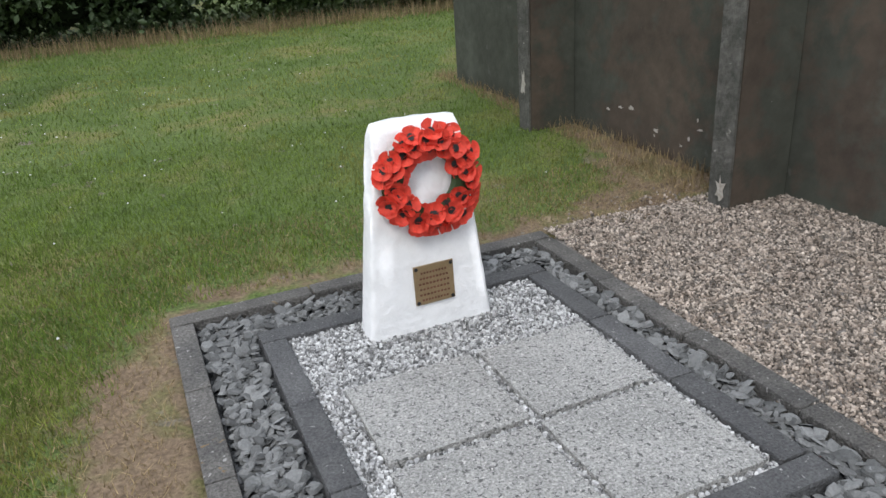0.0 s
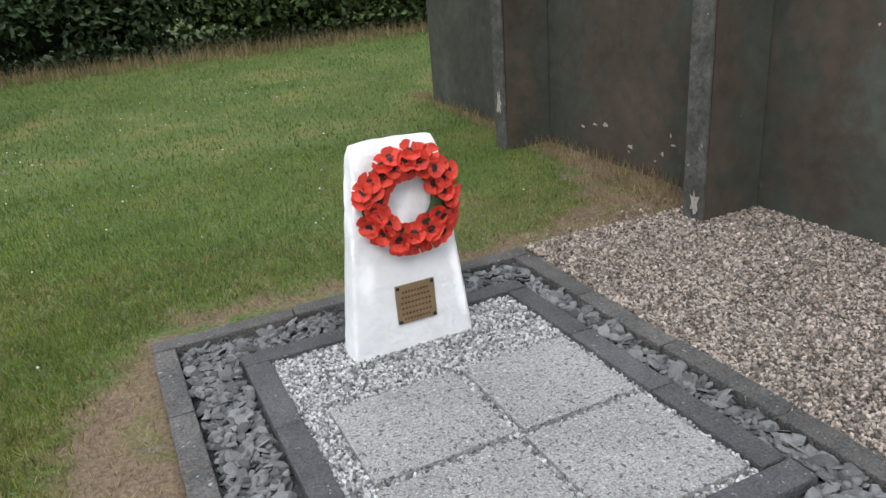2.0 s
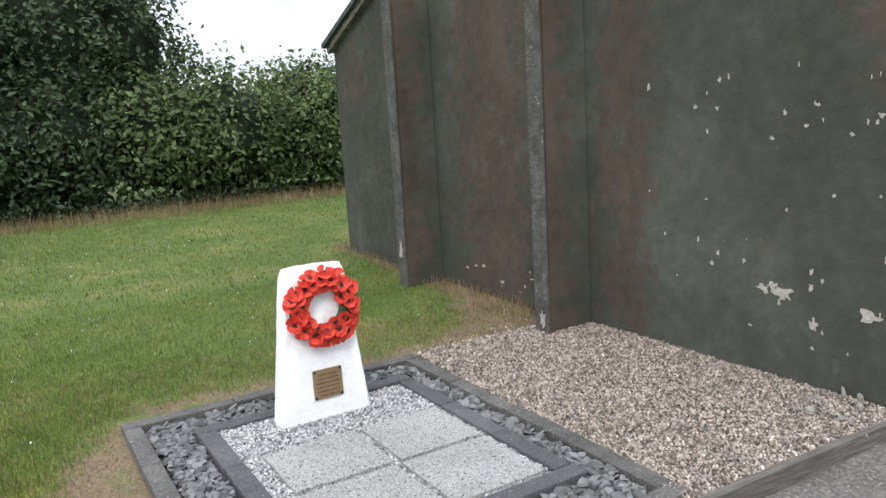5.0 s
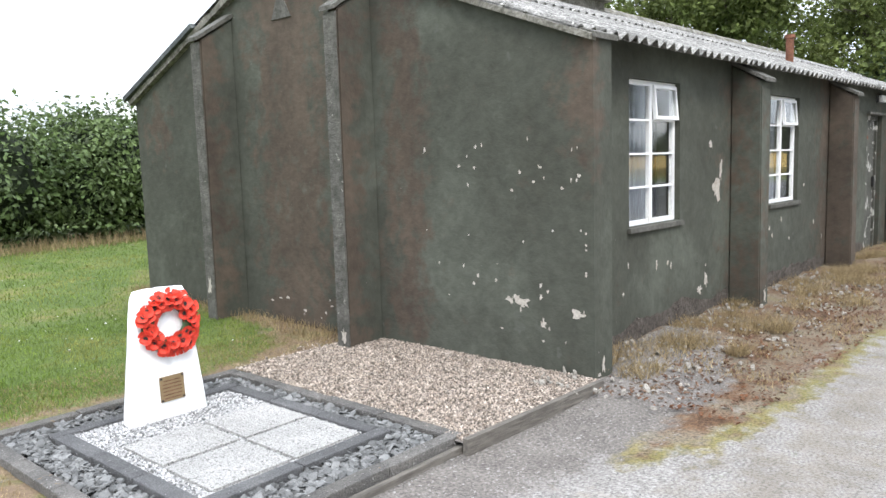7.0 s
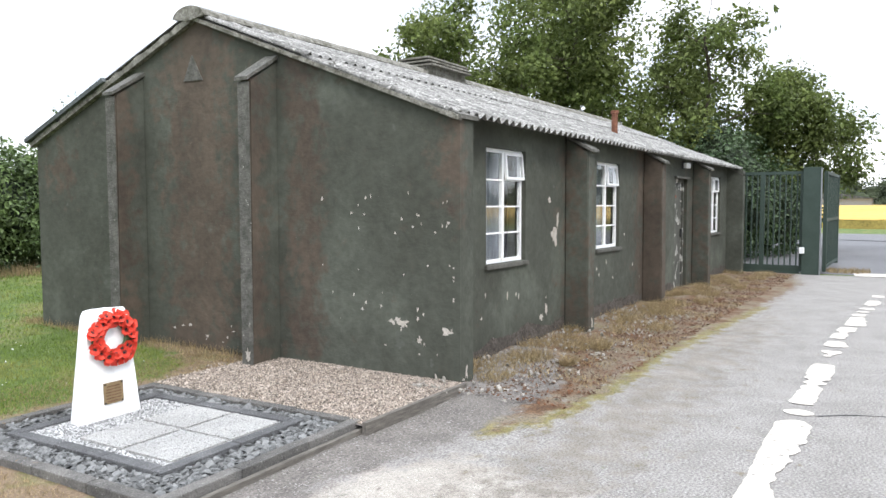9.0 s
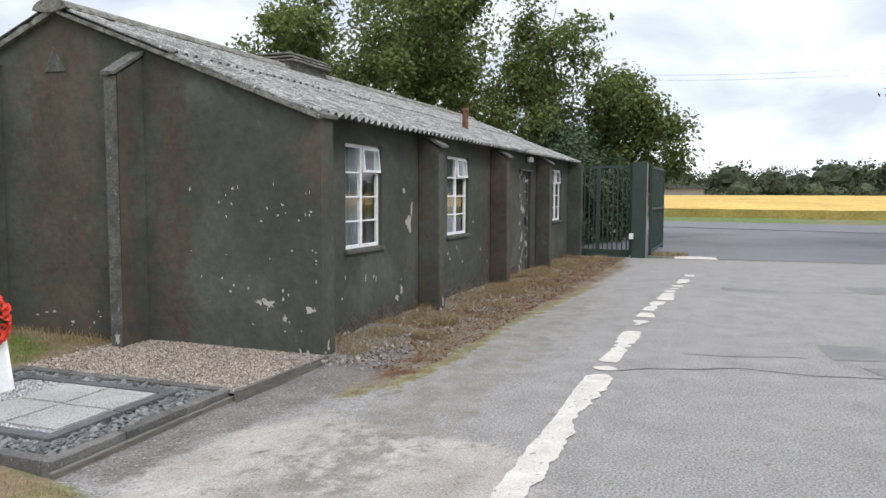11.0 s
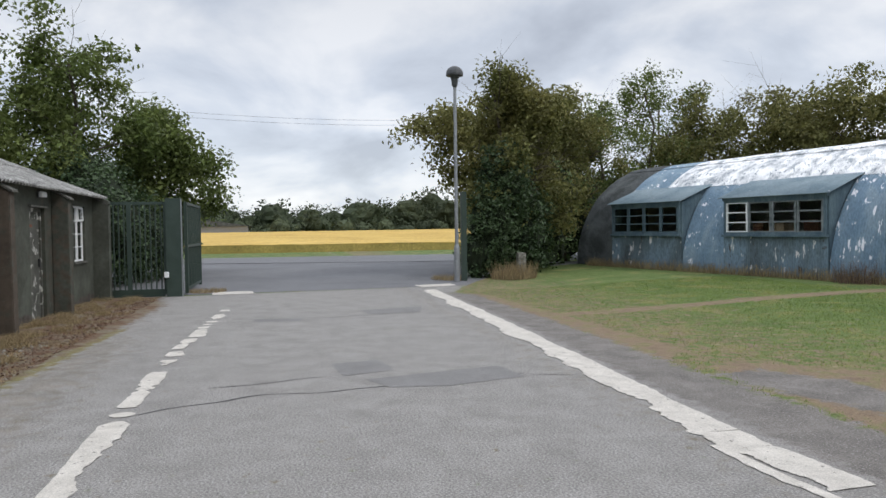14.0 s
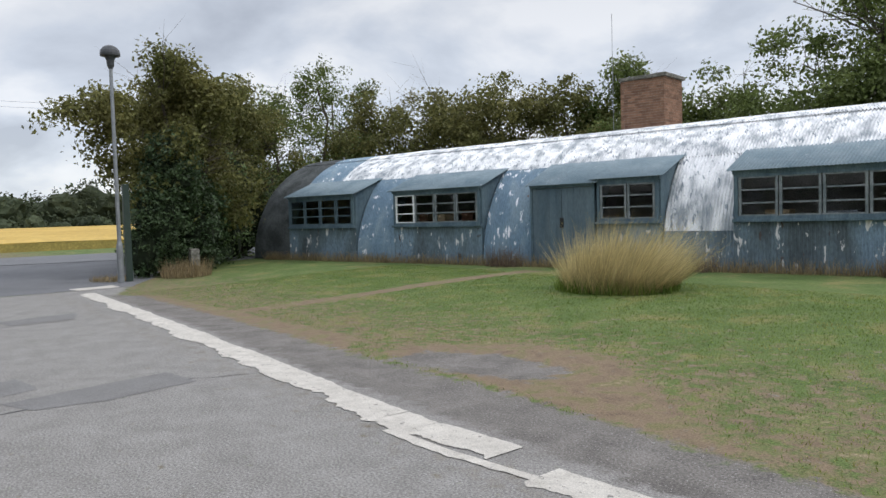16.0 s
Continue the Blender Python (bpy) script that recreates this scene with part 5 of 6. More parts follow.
def corr_panel(name, u0, u1, z0, z1, w, material, pitch=0.076, amp=0.014):
    per = 6
    n = max(6, int((u1 - u0) / pitch * per))
    vs = [(u0 + (u1 - u0) * i / n, w + amp * math.sin(2 * math.pi * i / per), z) for z in (z0, z1) for i in range(n + 1)]
    return local(raw(name, vs, [(i, i + 1, n + 2 + i, n + 1 + i) for i in range(n)], material, smooth=True))


def hut_window(u0, u1, z0, z1, lights, parent, boarded=False):
    root = new("window")
    root.parent = parent
    kids = [part("window_frame", boxes((u0, u0 + 0.07, 0.0, 0.07, z0, z1), (u1 - 0.07, u1, 0.0, 0.07, z0, z1), (u0 + 0.07, u1 - 0.07, 0.0, 0.07, z0, z0 + 0.07), (u0 + 0.07, u1 - 0.07, 0.0, 0.07, z1 - 0.07, z1)), "bluewood")]
    a, b = u0 + 0.07, u1 - 0.07
    step = (b - a) / lights
    for k in range(lights):
        c, d = a + k * step + 0.012, a + (k + 1) * step - 0.012
        rows = [(c, c + 0.055, 0.01, 0.06, z0 + 0.07, z1 - 0.07), (d - 0.055, d, 0.01, 0.06, z0 + 0.07, z1 - 0.07)]
        zz = [z0 + 0.07 + (z1 - z0 - 0.14) * q / 3 for q in range(4)]
        for q, z in enumerate(zz):
            t = 0.03 if q in (0, 3) else 0.018
            rows.append((c + 0.055, d - 0.055, 0.01, 0.06, max(z0 + 0.07, z - t), min(z1 - 0.07, z + t)))
        kids.append(part("sash", boxes(*rows), "frame" if (lights == 4 and k == 3 and -1 < u1 < 0) else "bluewood" if u0 > 0 else "greywood"))
        for q in range(3):
            p = part("pane", boxes((c + 0.055, d - 0.055, 0.032, 0.036, zz[q] + 0.018, zz[q + 1] - 0.018)), "glass")
            p.visible_shadow = False
            kids.append(p)
    for o in kids:
        o.parent = root


def dormer(u0, u1, kind):
    """kind 2: wide window, 1: narrow window, 0: double doors; a tin canopy slopes back on to the arch."""
    root = new("dormer")
    root.parent = nissen
    zt = 2.12 if kind else 2.04
    back = 0.0 - (RAD - math.sqrt(RAD ** 2 - 2.68 ** 2))
    n = int((u1 - u0 + 0.24) / 0.076 * 6)
    vs = []
    for y, z in ((0.16, zt + 0.06), (back, 2.70)):
        for i in range(n + 1):
            vs.append((u0 - 0.12 + (u1 - u0 + 0.24) * i / n, y, z + 0.011 * math.sin(i * math.pi / 3)))
    c = raw("canopy", vs + [(x, y, z - 0.012) for x, y, z in vs], [(i, i + 1, n + 2 + i, n + 1 + i) for i in range(n)] + [(2 * n + 2 + i, 3 * n + 3 + i, 3 * n + 4 + i, 2 * n + 3 + i) for i in range(n)] + [(i, 2 * n + 2 + i, 2 * n + 3 + i, i + 1) for i in range(n)], "tin_blue", smooth=True)
    c.parent = root
    for u in (u0, u1 - 0.04):
        bm = bmesh.new()
        cheek = [(-0.0, 0.0), (-0.0, zt + 0.04), (back, 2.66)] + [(-(RAD - RAD * math.cos(a)), RAD * math.sin(a)) for a in np.linspace(math.asin(2.6 / RAD), 0.05, 8)]
        prism(bm, cheek, "x", u, u + 0.04)
        part("cheek", bm, "bluewood", root)
    head = part("head_board", boxes((u0, u1, -0.02, 0.09, zt - 0.02, zt + 0.06)), "bluewood")
    head.parent = root
    if kind:
        hut_window(u0 + 0.04, u1 - 0.04, 1.13, zt - 0.02, 4 if kind == 2 else 2, root)
        sill = part("sill_board", boxes((u0, u1, -0.02, 0.12, 1.07, 1.13), bevel=0.006), "bluewood")
        sill.parent = root
        corr_panel("skirt_sheet", u0, u1, -0.05, 1.07, 0.03, "tin_dado")
    else:
        um = (u0 + u1) / 2
        for a, b in ((u0 + 0.06, um - 0.006), (um + 0.006, u1 - 0.06)):
            leaf = new("door_leaf")
            leaf.parent = root
            k = 5
            for i in range(k):
                part("board", boxes((a + (b - a) * i / k + 0.002, a + (b - a) * (i + 1) / k - 0.002, 0.01, 0.045, 0.05, zt - 0.03)), "bluedoor", leaf)
        part("door_post", boxes((u0, u0 + 0.055, -0.02, 0.07, 0.0, zt - 0.02)), "bluewood", root)
        part("door_post", boxes((u1 - 0.055, u1, -0.02, 0.07, 0.0, zt - 0.02)), "bluewood", root)
        part("latch", boxes((um - 0.05, um + 0.05, 0.045, 0.07, 1.0, 1.25), bevel=0.006), "black", root)


M["tin_blue"] = mat("blue_canopy_tin", [(0.38, (0.13, 0.185, 0.215)), (0.62, (0.20, 0.255, 0.28))], 1.2, 0.55, 0.2, 25, fine=0.2, spots=[((0.40, 0.42, 0.43), 9, 0.68)])
M["bluedoor"] = mat("blue_boarded_door_paint", [(0.36, (0.075, 0.115, 0.145)), (0.64, (0.115, 0.155, 0.18))], 3, 0.7, 0.3, 40, fine=0.2, stretch=(1, 1, 0.2), rand=0.1)
for a, b, k in DORM:
    dormer(a, b, k)
# boxes behind the glass
for u, w, h_, d, c in ((-1.9, 0.5, 0.42, 0.5, "cardboard"), (-2.75, 0.45, 0.5, 0.8, "rust"), (-1.1, 0.35, 0.5, 0.7, "rust"), (-12.6, 0.7, 0.25, 0.7, "curtain"), (-11.4, 0.5, 0.3, 0.7, "cardboard")):
    ob = part("storage_box", boxes((-w / 2, w / 2, -0.2, 0.2, 0, h_), bevel=0.006), c)
    ob.matrix_world = NM @ pose(u, -d, 1.02)
    tagged(ob, "cardboard box standing on a shelf inside the window" if c == "cardboard" else "stored bundle on a shelf inside the window", "box", "stored boxes")
for u in (-2.1, -12.4):
    sh = part("inner_shelf", boxes((-1.4, 1.4, -1.1, -0.25, 0.98, 1.02)), "inside")
    sh.matrix_world = NM @ pose(u, 0, 0)
    tagged(sh, "plain shelf behind the hut windows", "shelf")
# brick chimney
chim = empty("chimney", tuple(NM @ Vector((-6.75, -4.5, 3.36))), "square brown brick chimney behind the ridge", "chimney", turn=TH)

# ---- brick helpers ----
def brick_face(parent, u0, u1, z0, z1, depth, axis, sign, material="brick", course=0.075, length=0.225, cap=300):
    """Bricks of a face as pieces sharing two meshes; axis 'x' runs along local x at local y = depth."""
    def piece(L):
        me = bpy.data.meshes.new("brick")
        bm = boxes((0, L - 0.010, -0.012, 0.004, 0, course - 0.010))
        bm.to_mesh(me)
        bm.free()
        me.materials.append(M[material])
        return me
    full, half = piece(length), piece(length / 2)
    row, z, made_ = 0, z0, 0
    while z < z1 - 0.5 * course and made_ < cap:
        u = u0
        first = row % 2 == 1
        while u < u1 - 0.05 and made_ < cap:
            L = length / 2 if first or u + length > u1 + 0.02 else length
            o = new("brick", half if L < length else full)
            o.parent = parent
            if axis == "x":
                o.matrix_local = Matrix.Translation((u, depth, z)) if sign < 0 else Matrix.Translation((u + L, depth, z)) @ Matrix.Rotation(math.pi, 4, "Z")
            else:
                o.matrix_local = Matrix.Translation((depth, u + L, z)) @ Matrix.Rotation(-math.pi / 2, 4, "Z") if sign < 0 else Matrix.Translation((depth, u, z)) @ Matrix.Rotation(math.pi / 2, 4, "Z")
            u += L
            first = False
            made_ += 1
        row, z = row + 1, z + course


stack = part("stack", boxes((-0.62, 0.68, -0.6, 0.6, -0.6, 1.80)), "mortar", chim)
brick_face(stack, -0.62, 0.68, 0.0, 1.80, 0.6, "x", 1)
brick_face(stack, -0.6, 0.6, 0.0, 1.80, -0.62, "y", -1)
part("chimney_cap", boxes((-0.70, 0.76, -0.68, 0.68, 1.80, 1.90), bevel=0.01), "cap", chim, "concrete chimney cap")
mast = part("aerial_mast", tube(tube(bmesh.new(), (0, 0, 0), (0, 0, 4.4), 0.012, 0.008, 6), (-0.02, 0, 1.4), (0.16, 0, 2.4), 0.008, 0.008, 5), "steel")
mast.matrix_world = NM @ pose(-5.4, -4.6, 3.0)
tagged(mast, "thin steel aerial mast behind the tin hut", "aerial")

# ---- brick wall end by the lawn ----
bw = empty("brick_wall", (-4.62, 7.1, 0.08), "brown brick garden wall with blue brick plinth and coping", "wall", turn=4)
part("wall_core", boxes((-3.0, -0.012, 0.012, 0.32, -0.2, 1.62)), "mortar", bw)
brick_face(bw, -2.7, 0.0, 0.225, 1.60, 0.0, "x", -1, cap=230)
brick_face(bw, -2.7, 0.0, 0.075, 0.225, -0.006, "x", -1, material="bluebrick")
part("footing", boxes((-3.0, 0.03, -0.03, 0.32, -0.2, 0.072)), "cap", bw)
bm = bmesh.new()
prism(bm, [(-0.02, 1.60)] + [(0.16 - 0.18 * math.cos(a), 1.62 + 0.11 * math.sin(a)) for a in np.linspace(0, math.pi, 10)] + [(0.34, 1.60)], "x", -3.0, 0.02)
part("coping", bm, "bluebrick", bw, "rounded blue brick coping")

# ---- gate ----
gate = empty("metal_gate", (13.2, -0.4, 0), "dark green steel bar gate beside the hut", "gate")
gk = [part("gate_rail", boxes((13.17, 13.23, -1.04, 0.30, z, z + 0.07)), "green") for z in (0.12, 2.28)]
for k in range(11):
    y = -0.97 + k * 0.122
    gk.append(part("bar", boxes((13.185, 13.215, y - 0.014, y + 0.014, 0.19, 2.28)), "green"))
gk.append(part("stile", boxes((13.17, 13.23, -0.28, -0.18, 0.19, 2.28)), "green"))
gk += [part("stile", boxes((13.17, 13.23, y, y + 0.06, 0.05, 2.35)), "green") for y in (-1.09, 0.28)]
gk.append(part("kick_plate", boxes((13.18, 13.22, -1.04, 0.28, 0.0, 0.12)), "green"))
adopt(gate, *gk)
post = empty("gate_post", (13.2, -1.28, 0), "dark green boxed steel gate post", "gate post")
adopt(post, part("post_box", boxes((13.06, 13.36, -1.46, -1.10, -0.1, 2.43), bevel=0.006), "green"), part("edge_strip", boxes((13.05, 13.065, -1.49, -1.462, 0.0, 2.40)), "steel"),
      part("junction_box", boxes((12.97, 13.06, -1.16, -1.06, 0.48, 0.62), bevel=0.006), "frame", None, "white junction box"))
leaf = empty("metal_gate", (14.0, -1.43, 0), "open green gate leaf standing beside its post", "gate")
lk = [part("gate_rail", boxes((13.47, 16.5, -1.555, -1.495, z, z + 0.07)), "green") for z in (0.12, 1.2, 2.28)]
lk += [part("bar", boxes((13.55 + k * 0.15, 13.58 + k * 0.15, -1.54, -1.51, 0.19, 2.28)), "green") for k in range(20)]
lk += [part("stile", boxes((x, x + 0.07, -1.565, -1.485, 0.05, 2.35)), "green") for x in (13.44, 16.45)]
adopt(leaf, *lk)

MARK = (16.0, -11.2)
# ---- lamp column, gate post, teal post, stump ----
lamp_post = empty("street_lamp", (15.1, -8.93, 0), "tall grey steel lamp column with a domed head", "street lamp")
lx, ly = 15.1, -8.93
bm = tube(bmesh.new(), (lx, ly, -0.1), (lx, ly, 1.0), 0.085, 0.085, 14)
k1 = part("base_section", bm, "steel")
k2 = part("column", tube(tube(bmesh.new(), (lx, ly, 1.0), (lx, ly, 1.12), 0.085, 0.055, 14), (lx, ly, 1.12), (lx, ly, 5.75), 0.055, 0.045, 14), "steel")
bm = bmesh.new()
prof = [(0.05, 5.72), (0.09, 5.80), (0.10, 5.95), (0.15, 6.05), (0.15, 6.08)]
for (r0, z0), (r1, z1) in zip(prof, prof[1:]):
    tube(bm, (lx, ly, z0), (lx, ly, z1), r0, r1, 16)
k3 = part("lamp_neck", bm, "lampgrey")
bm = bmesh.new()
prof = [(0.25, 6.06), (0.255, 6.12), (0.235, 6.20), (0.18, 6.28), (0.09, 6.33), (0.01, 6.34)]
for (r0, z0), (r1, z1) in zip(prof, prof[1:]):
    tube(bm, (lx, ly, z0), (lx, ly, z1), r0, r1, 20)
k4 = part("lamp_dome", bm, "lampgrey")
adopt(lamp_post, k1, k2, k3, k4)
tagged(part("gate_post", boxes((15.3, 15.46, -9.29, -9.13, -0.1, 2.68), bevel=0.008), "green"), "green-grey square steel gate post by the lamp", "gate post")
tagged(part("fence_post", boxes((18.5, 18.58, -10.95, -10.87, -0.1, 2.3), bevel=0.006), "teal"), "teal painted steel fence post among ivy", "fence post")
tagged(part("marker_stump", boxes((MARK[0] - 0.13, MARK[0] + 0.13, MARK[1] - 0.13, MARK[1] + 0.13, -0.05, 0.80), bevel=0.03), "cap"), "short pale concrete marker in long grass", "marker post")

# ---- hedge and trees ----
hedge_lobes = []
hr = random.Random(4)
for k in range(17):
    x = -11 + 1.35 * k
    y = 12.6 + 0.08 * (x + 2)
    top = 4.7 + 0.6 * hr.random() if x < -0.9 else 2.55 + 0.4 * hr.random()
    hedge_lobes.append((x + hr.uniform(-0.3, 0.3), y + hr.uniform(-0.2, 0.3), 1.5, 1.3, 1.15 + 0.3 * hr.random(), 1.4))
    hedge_lobes.append((x + hr.uniform(-0.5, 0.5), y + 0.7 + hr.uniform(-0.2, 0.2), 0.62 * top, 1.3, 1.3, 0.40 * top))
    hedge_lobes.append((x + hr.uniform(-0.5, 0.5), y - 0.2 + hr.uniform(-0.3, 0.1), 1.0 + hr.random(), 0.8, 0.9, 0.8))
hedge = empty("hedge", (0, 13, 0.3), "tall dense dark green bramble hedge behind the lawn", "hedge")
# left of x = -1.6 the hedge takes the darker leaf colour
dark_end, light_end = [q for q in hedge_lobes if q[0] < -1.6], [q for q in hedge_lobes if q[0] >= -1.6]
# the added core is coloured as the shade inside the hedge
adopt(hedge, leaf_cloud("foliage", dark_end, 90000, 0.056, "leaf_dark", None, 3, clump=0.22, per=30, floor=0.25, shell=0.25), leaf_cloud("foliage", light_end, 90000, 0.056, "leaf_hedge", None, 6, clump=0.22, per=30, floor=0.25, shell=0.25), blob_core("inner_growth", hedge_lobes, "core", None, 0.66))
tree((-5.6, 13.6, 0.15), [(-5.8, 13.4, 5.0, 2.3, 1.6, 1.9), (-4.0, 13.5, 4.8, 1.7, 1.4, 1.5), (-8.0, 13.2, 4.9, 2.0, 1.5, 1.7), (-5.2, 13.6, 6.7, 1.7, 1.4, 1.2), (-2.1, 13.5, 4.4, 1.4, 1.1, 1.3)], 26000, 0.065, "leaf_dark", "dark green tree rising over the hedge", 11, 5.5)
tree((13.9, 25.5, 0.0), [(13.9, 25.5, 4.8, 2.0, 1.8, 2.0), (12.4, 25.5, 4.2, 1.3, 1.2, 1.4)], 5000, 0.10, "leaf_hedge", "dark green tree beyond the barrack hut", 12, 5.0)
for i, (x, y, h_, r) in enumerate(((16.6, 5.6, 10.2, 2.9), (19.6, 2.0, 8.2, 2.4), (15.4, 9.6, 9.0, 2.9), (21.9, -0.3, 6.3, 1.8), (19.8, 7.4, 9.8, 3.0))):
    x, y = turned(x, y)
    h_, r = h_ * (1.06 if i in (0, 1) else 1.0), r * (0.72 if i == 2 else 1.0)
    lobes = [(x, y, h_ * 0.62, r, r, h_ * 0.28), (x + 0.55 * r, y - 0.55 * r, h_ * 0.47, r * 0.7, r * 0.7, h_ * 0.2), (x - 0.65 * r, y + 0.3 * r, h_ * 0.5, r * 0.65, r * 0.65, h_ * 0.2), (x + 0.1, y + 0.3, h_ * 0.84, r * 0.58, r * 0.58, h_ * 0.15), (x + 0.65 * r, y + 0.4 * r, h_ * 0.64, r * 0.55, r * 0.55, h_ * 0.17), (x - 0.5 * r, y - 0.4 * r, h_ * 0.72, r * 0.5, r * 0.5, h_ * 0.13)]
    tree((x, y, 0), lobes, 17000, 0.080, "leaf_tree", "leafy green tree standing behind the barrack hut", 20 + i, h_ * 0.8, 0.15, r * 0.9, clump=0.32, shell=0.8, limbs=18)
under = [(15.6, 2.6, 1.2, 1.2, 1.4, 1.3), (17.2, 1.2, 1.2, 1.5, 1.2, 1.4), (19.0, 0.2, 1.4, 1.6, 1.3, 1.6), (21.2, -0.3, 1.5, 1.4, 1.2, 1.6), (16.5, 0.6, 1.9, 1.3, 1.2, 1.6), (18.4, 1.6, 2.8, 1.8, 1.5, 1.5)]
under = [(*turned(q[0], q[1]), *q[2:]) for q in under]
bush = empty("bush", (17.5, 1.3, 0), "dense dark shrubs behind the gate", "bush")
# near-black core added for the shade within the shrubs
adopt(bush, leaf_cloud("foliage", under, 22000, 0.06, "leaf_dark", None, 31, clump=0.22, shell=0.4), blob_core("inner_growth", under, "core", None, 0.7))

for i, (x, y, h_, r, mt, n_) in enumerate(((17.6, -11.8, 7.6, 2.2, "leaf_brown", 30000), (20.8, -13.6, 7.6, 2.5, "leaf_brown", 26000), (22.6, -16.0, 7.4, 2.4, "leaf_brown", 20000), (27.0, -22.4, 10.0, 3.0, "leaf_tree", 16000), (24.8, -18.6, 7.6, 2.3, "leaf_tree", 14000))):
    x, y = turned(x, y)
    lobes = [(x, y, h_ * 0.60, r, r, h_ * 0.29), (x + 0.4 * r, y - 0.5 * r, h_ * 0.42, r * 0.8, r * 0.8, h_ * 0.26), (x - 0.5 * r, y + 0.4 * r, h_ * 0.46, r * 0.7, r * 0.7, h_ * 0.26), (x, y, h_ * 0.80, r * 0.65, r * 0.65, h_ * 0.15), (x - 0.2 * r, y + 0.85 * r, h_ * 0.64, r * 0.45, r * 0.6, h_ * 0.11), (x + 0.1 * r, y - 0.6 * r, h_ * 0.75, r * 0.45, r * 0.45, h_ * 0.13)]
    if i == 0:
        lobes += [(x - 0.9, y + 2.6, 4.9, 0.7, 0.9, 0.5), (x - 1.0, y + 3.6, 4.6, 0.5, 0.6, 0.3), (x - 0.6, y + 2.0, 3.6, 0.8, 0.7, 0.7)]
    tree((x, y, 0), lobes, n_, 0.07, mt, "bushy olive green tree beside the gateway" if i < 3 else "rounded green tree beyond the tin hut", 40 + i, h_ * 0.8, 0.14, r, clump=0.26, shell=0.65, limbs=14)
ivy = [(16.3, -10.8, 1.6, 0.75, 0.75, 1.6), (16.6, -11.4, 3.0, 0.85, 0.85, 1.4), (17.3, -12.2, 1.5, 1.1, 1.0, 1.6), (16.1, -10.3, 0.8, 0.5, 0.5, 0.9)]
ivy = [(*turned(q[0], q[1]), *q[2:]) for q in ivy]
ivy_bush = empty("ivy_bush", (16.6, -11.3, 0), "dark glossy ivy growing thick behind the lamp column", "bush")
# near-black core, painted as shade behind the ivy leaves
adopt(ivy_bush, leaf_cloud("foliage", ivy, 20000, 0.055, "leaf_dark", None, 51, clump=0.16, shell=0.3), blob_core("inner_growth", ivy, "core", None, 0.75))
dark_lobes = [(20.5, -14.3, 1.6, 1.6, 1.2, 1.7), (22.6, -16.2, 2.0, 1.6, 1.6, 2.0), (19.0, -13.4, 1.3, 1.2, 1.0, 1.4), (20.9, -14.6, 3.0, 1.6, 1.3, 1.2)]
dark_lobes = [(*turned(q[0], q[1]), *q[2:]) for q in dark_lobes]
# again an added core in the colour of shade
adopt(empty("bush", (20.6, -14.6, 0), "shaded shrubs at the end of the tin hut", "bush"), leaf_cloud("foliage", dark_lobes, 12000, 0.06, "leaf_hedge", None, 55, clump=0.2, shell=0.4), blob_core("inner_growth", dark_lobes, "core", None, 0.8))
# trees behind the tin hut
for i, (x, y, h_, r, mt) in enumerate(((24.0, -24.0, 7.0, 2.2, "leaf_brown"), (21.6, -25.8, 7.0, 2.3, "leaf_brown"), (19.0, -27.2, 7.2, 2.3, "leaf_brown"), (16.4, -28.4, 6.8, 2.2, "leaf_brown"), (14.1, -30.0, 7.6, 1.7, "leaf_tree"), (11.8, -29.6, 6.0, 2.2, "leaf_tree"), (9.0, -30.4, 6.3, 2.2, "leaf_tree"), (3.4, -30.2, 6.2, 2.4, "leaf_tree"), (-1.0, -30.0, 7.0, 2.6, "leaf_brown"), (-6.0, -29.0, 7.0, 2.6, "leaf_brown"))):
    x, y = turned(x, y)
    h_, r = h_ * 1.15, r * 1.2
    lobes = [(x, y, h_ * 0.5, r, r, h_ * 0.40), (x, y + 0.2, h_ * 0.66, r, r, h_ * 0.22), (x + 0.6 * r, y, h_ * 0.45, r * 0.8, r * 0.8, h_ * 0.32), (x - 0.6 * r, y + 0.2 * r, h_ * 0.42, r * 0.8, r * 0.8, h_ * 0.32), (x + 0.2, y, h_ * 0.84, r * 0.5, r * 0.5, h_ * 0.16)]
    tree((x, y, 0), lobes, 17000, 0.085, mt, "green tree in the belt behind the tin hut", 60 + i, h_ * 0.8, 0.14, r, clump=0.3, shell=0.5, group="trees behind the tin hut")
tree((5.6, -31.5, 0), [(6.0, -31.0, 7.6, 2.6, 2.2, 1.9), (8.0, -30.6, 7.4, 1.6, 1.4, 0.9), (4.0, -31.4, 6.6, 2.2, 2.0, 2.0), (5.8, -31.2, 9.4, 2.0, 1.8, 1.0), (8.6, -30.4, 6.2, 1.0, 1.0, 0.5)], 8000, 0.085, "leaf_tree", "tall sparse tree with bare limbs behind the tin hut", 90, 9.0, 0.30, 3.2, clump=0.34, shell=0.9, limbs=18, group="trees behind the tin hut")

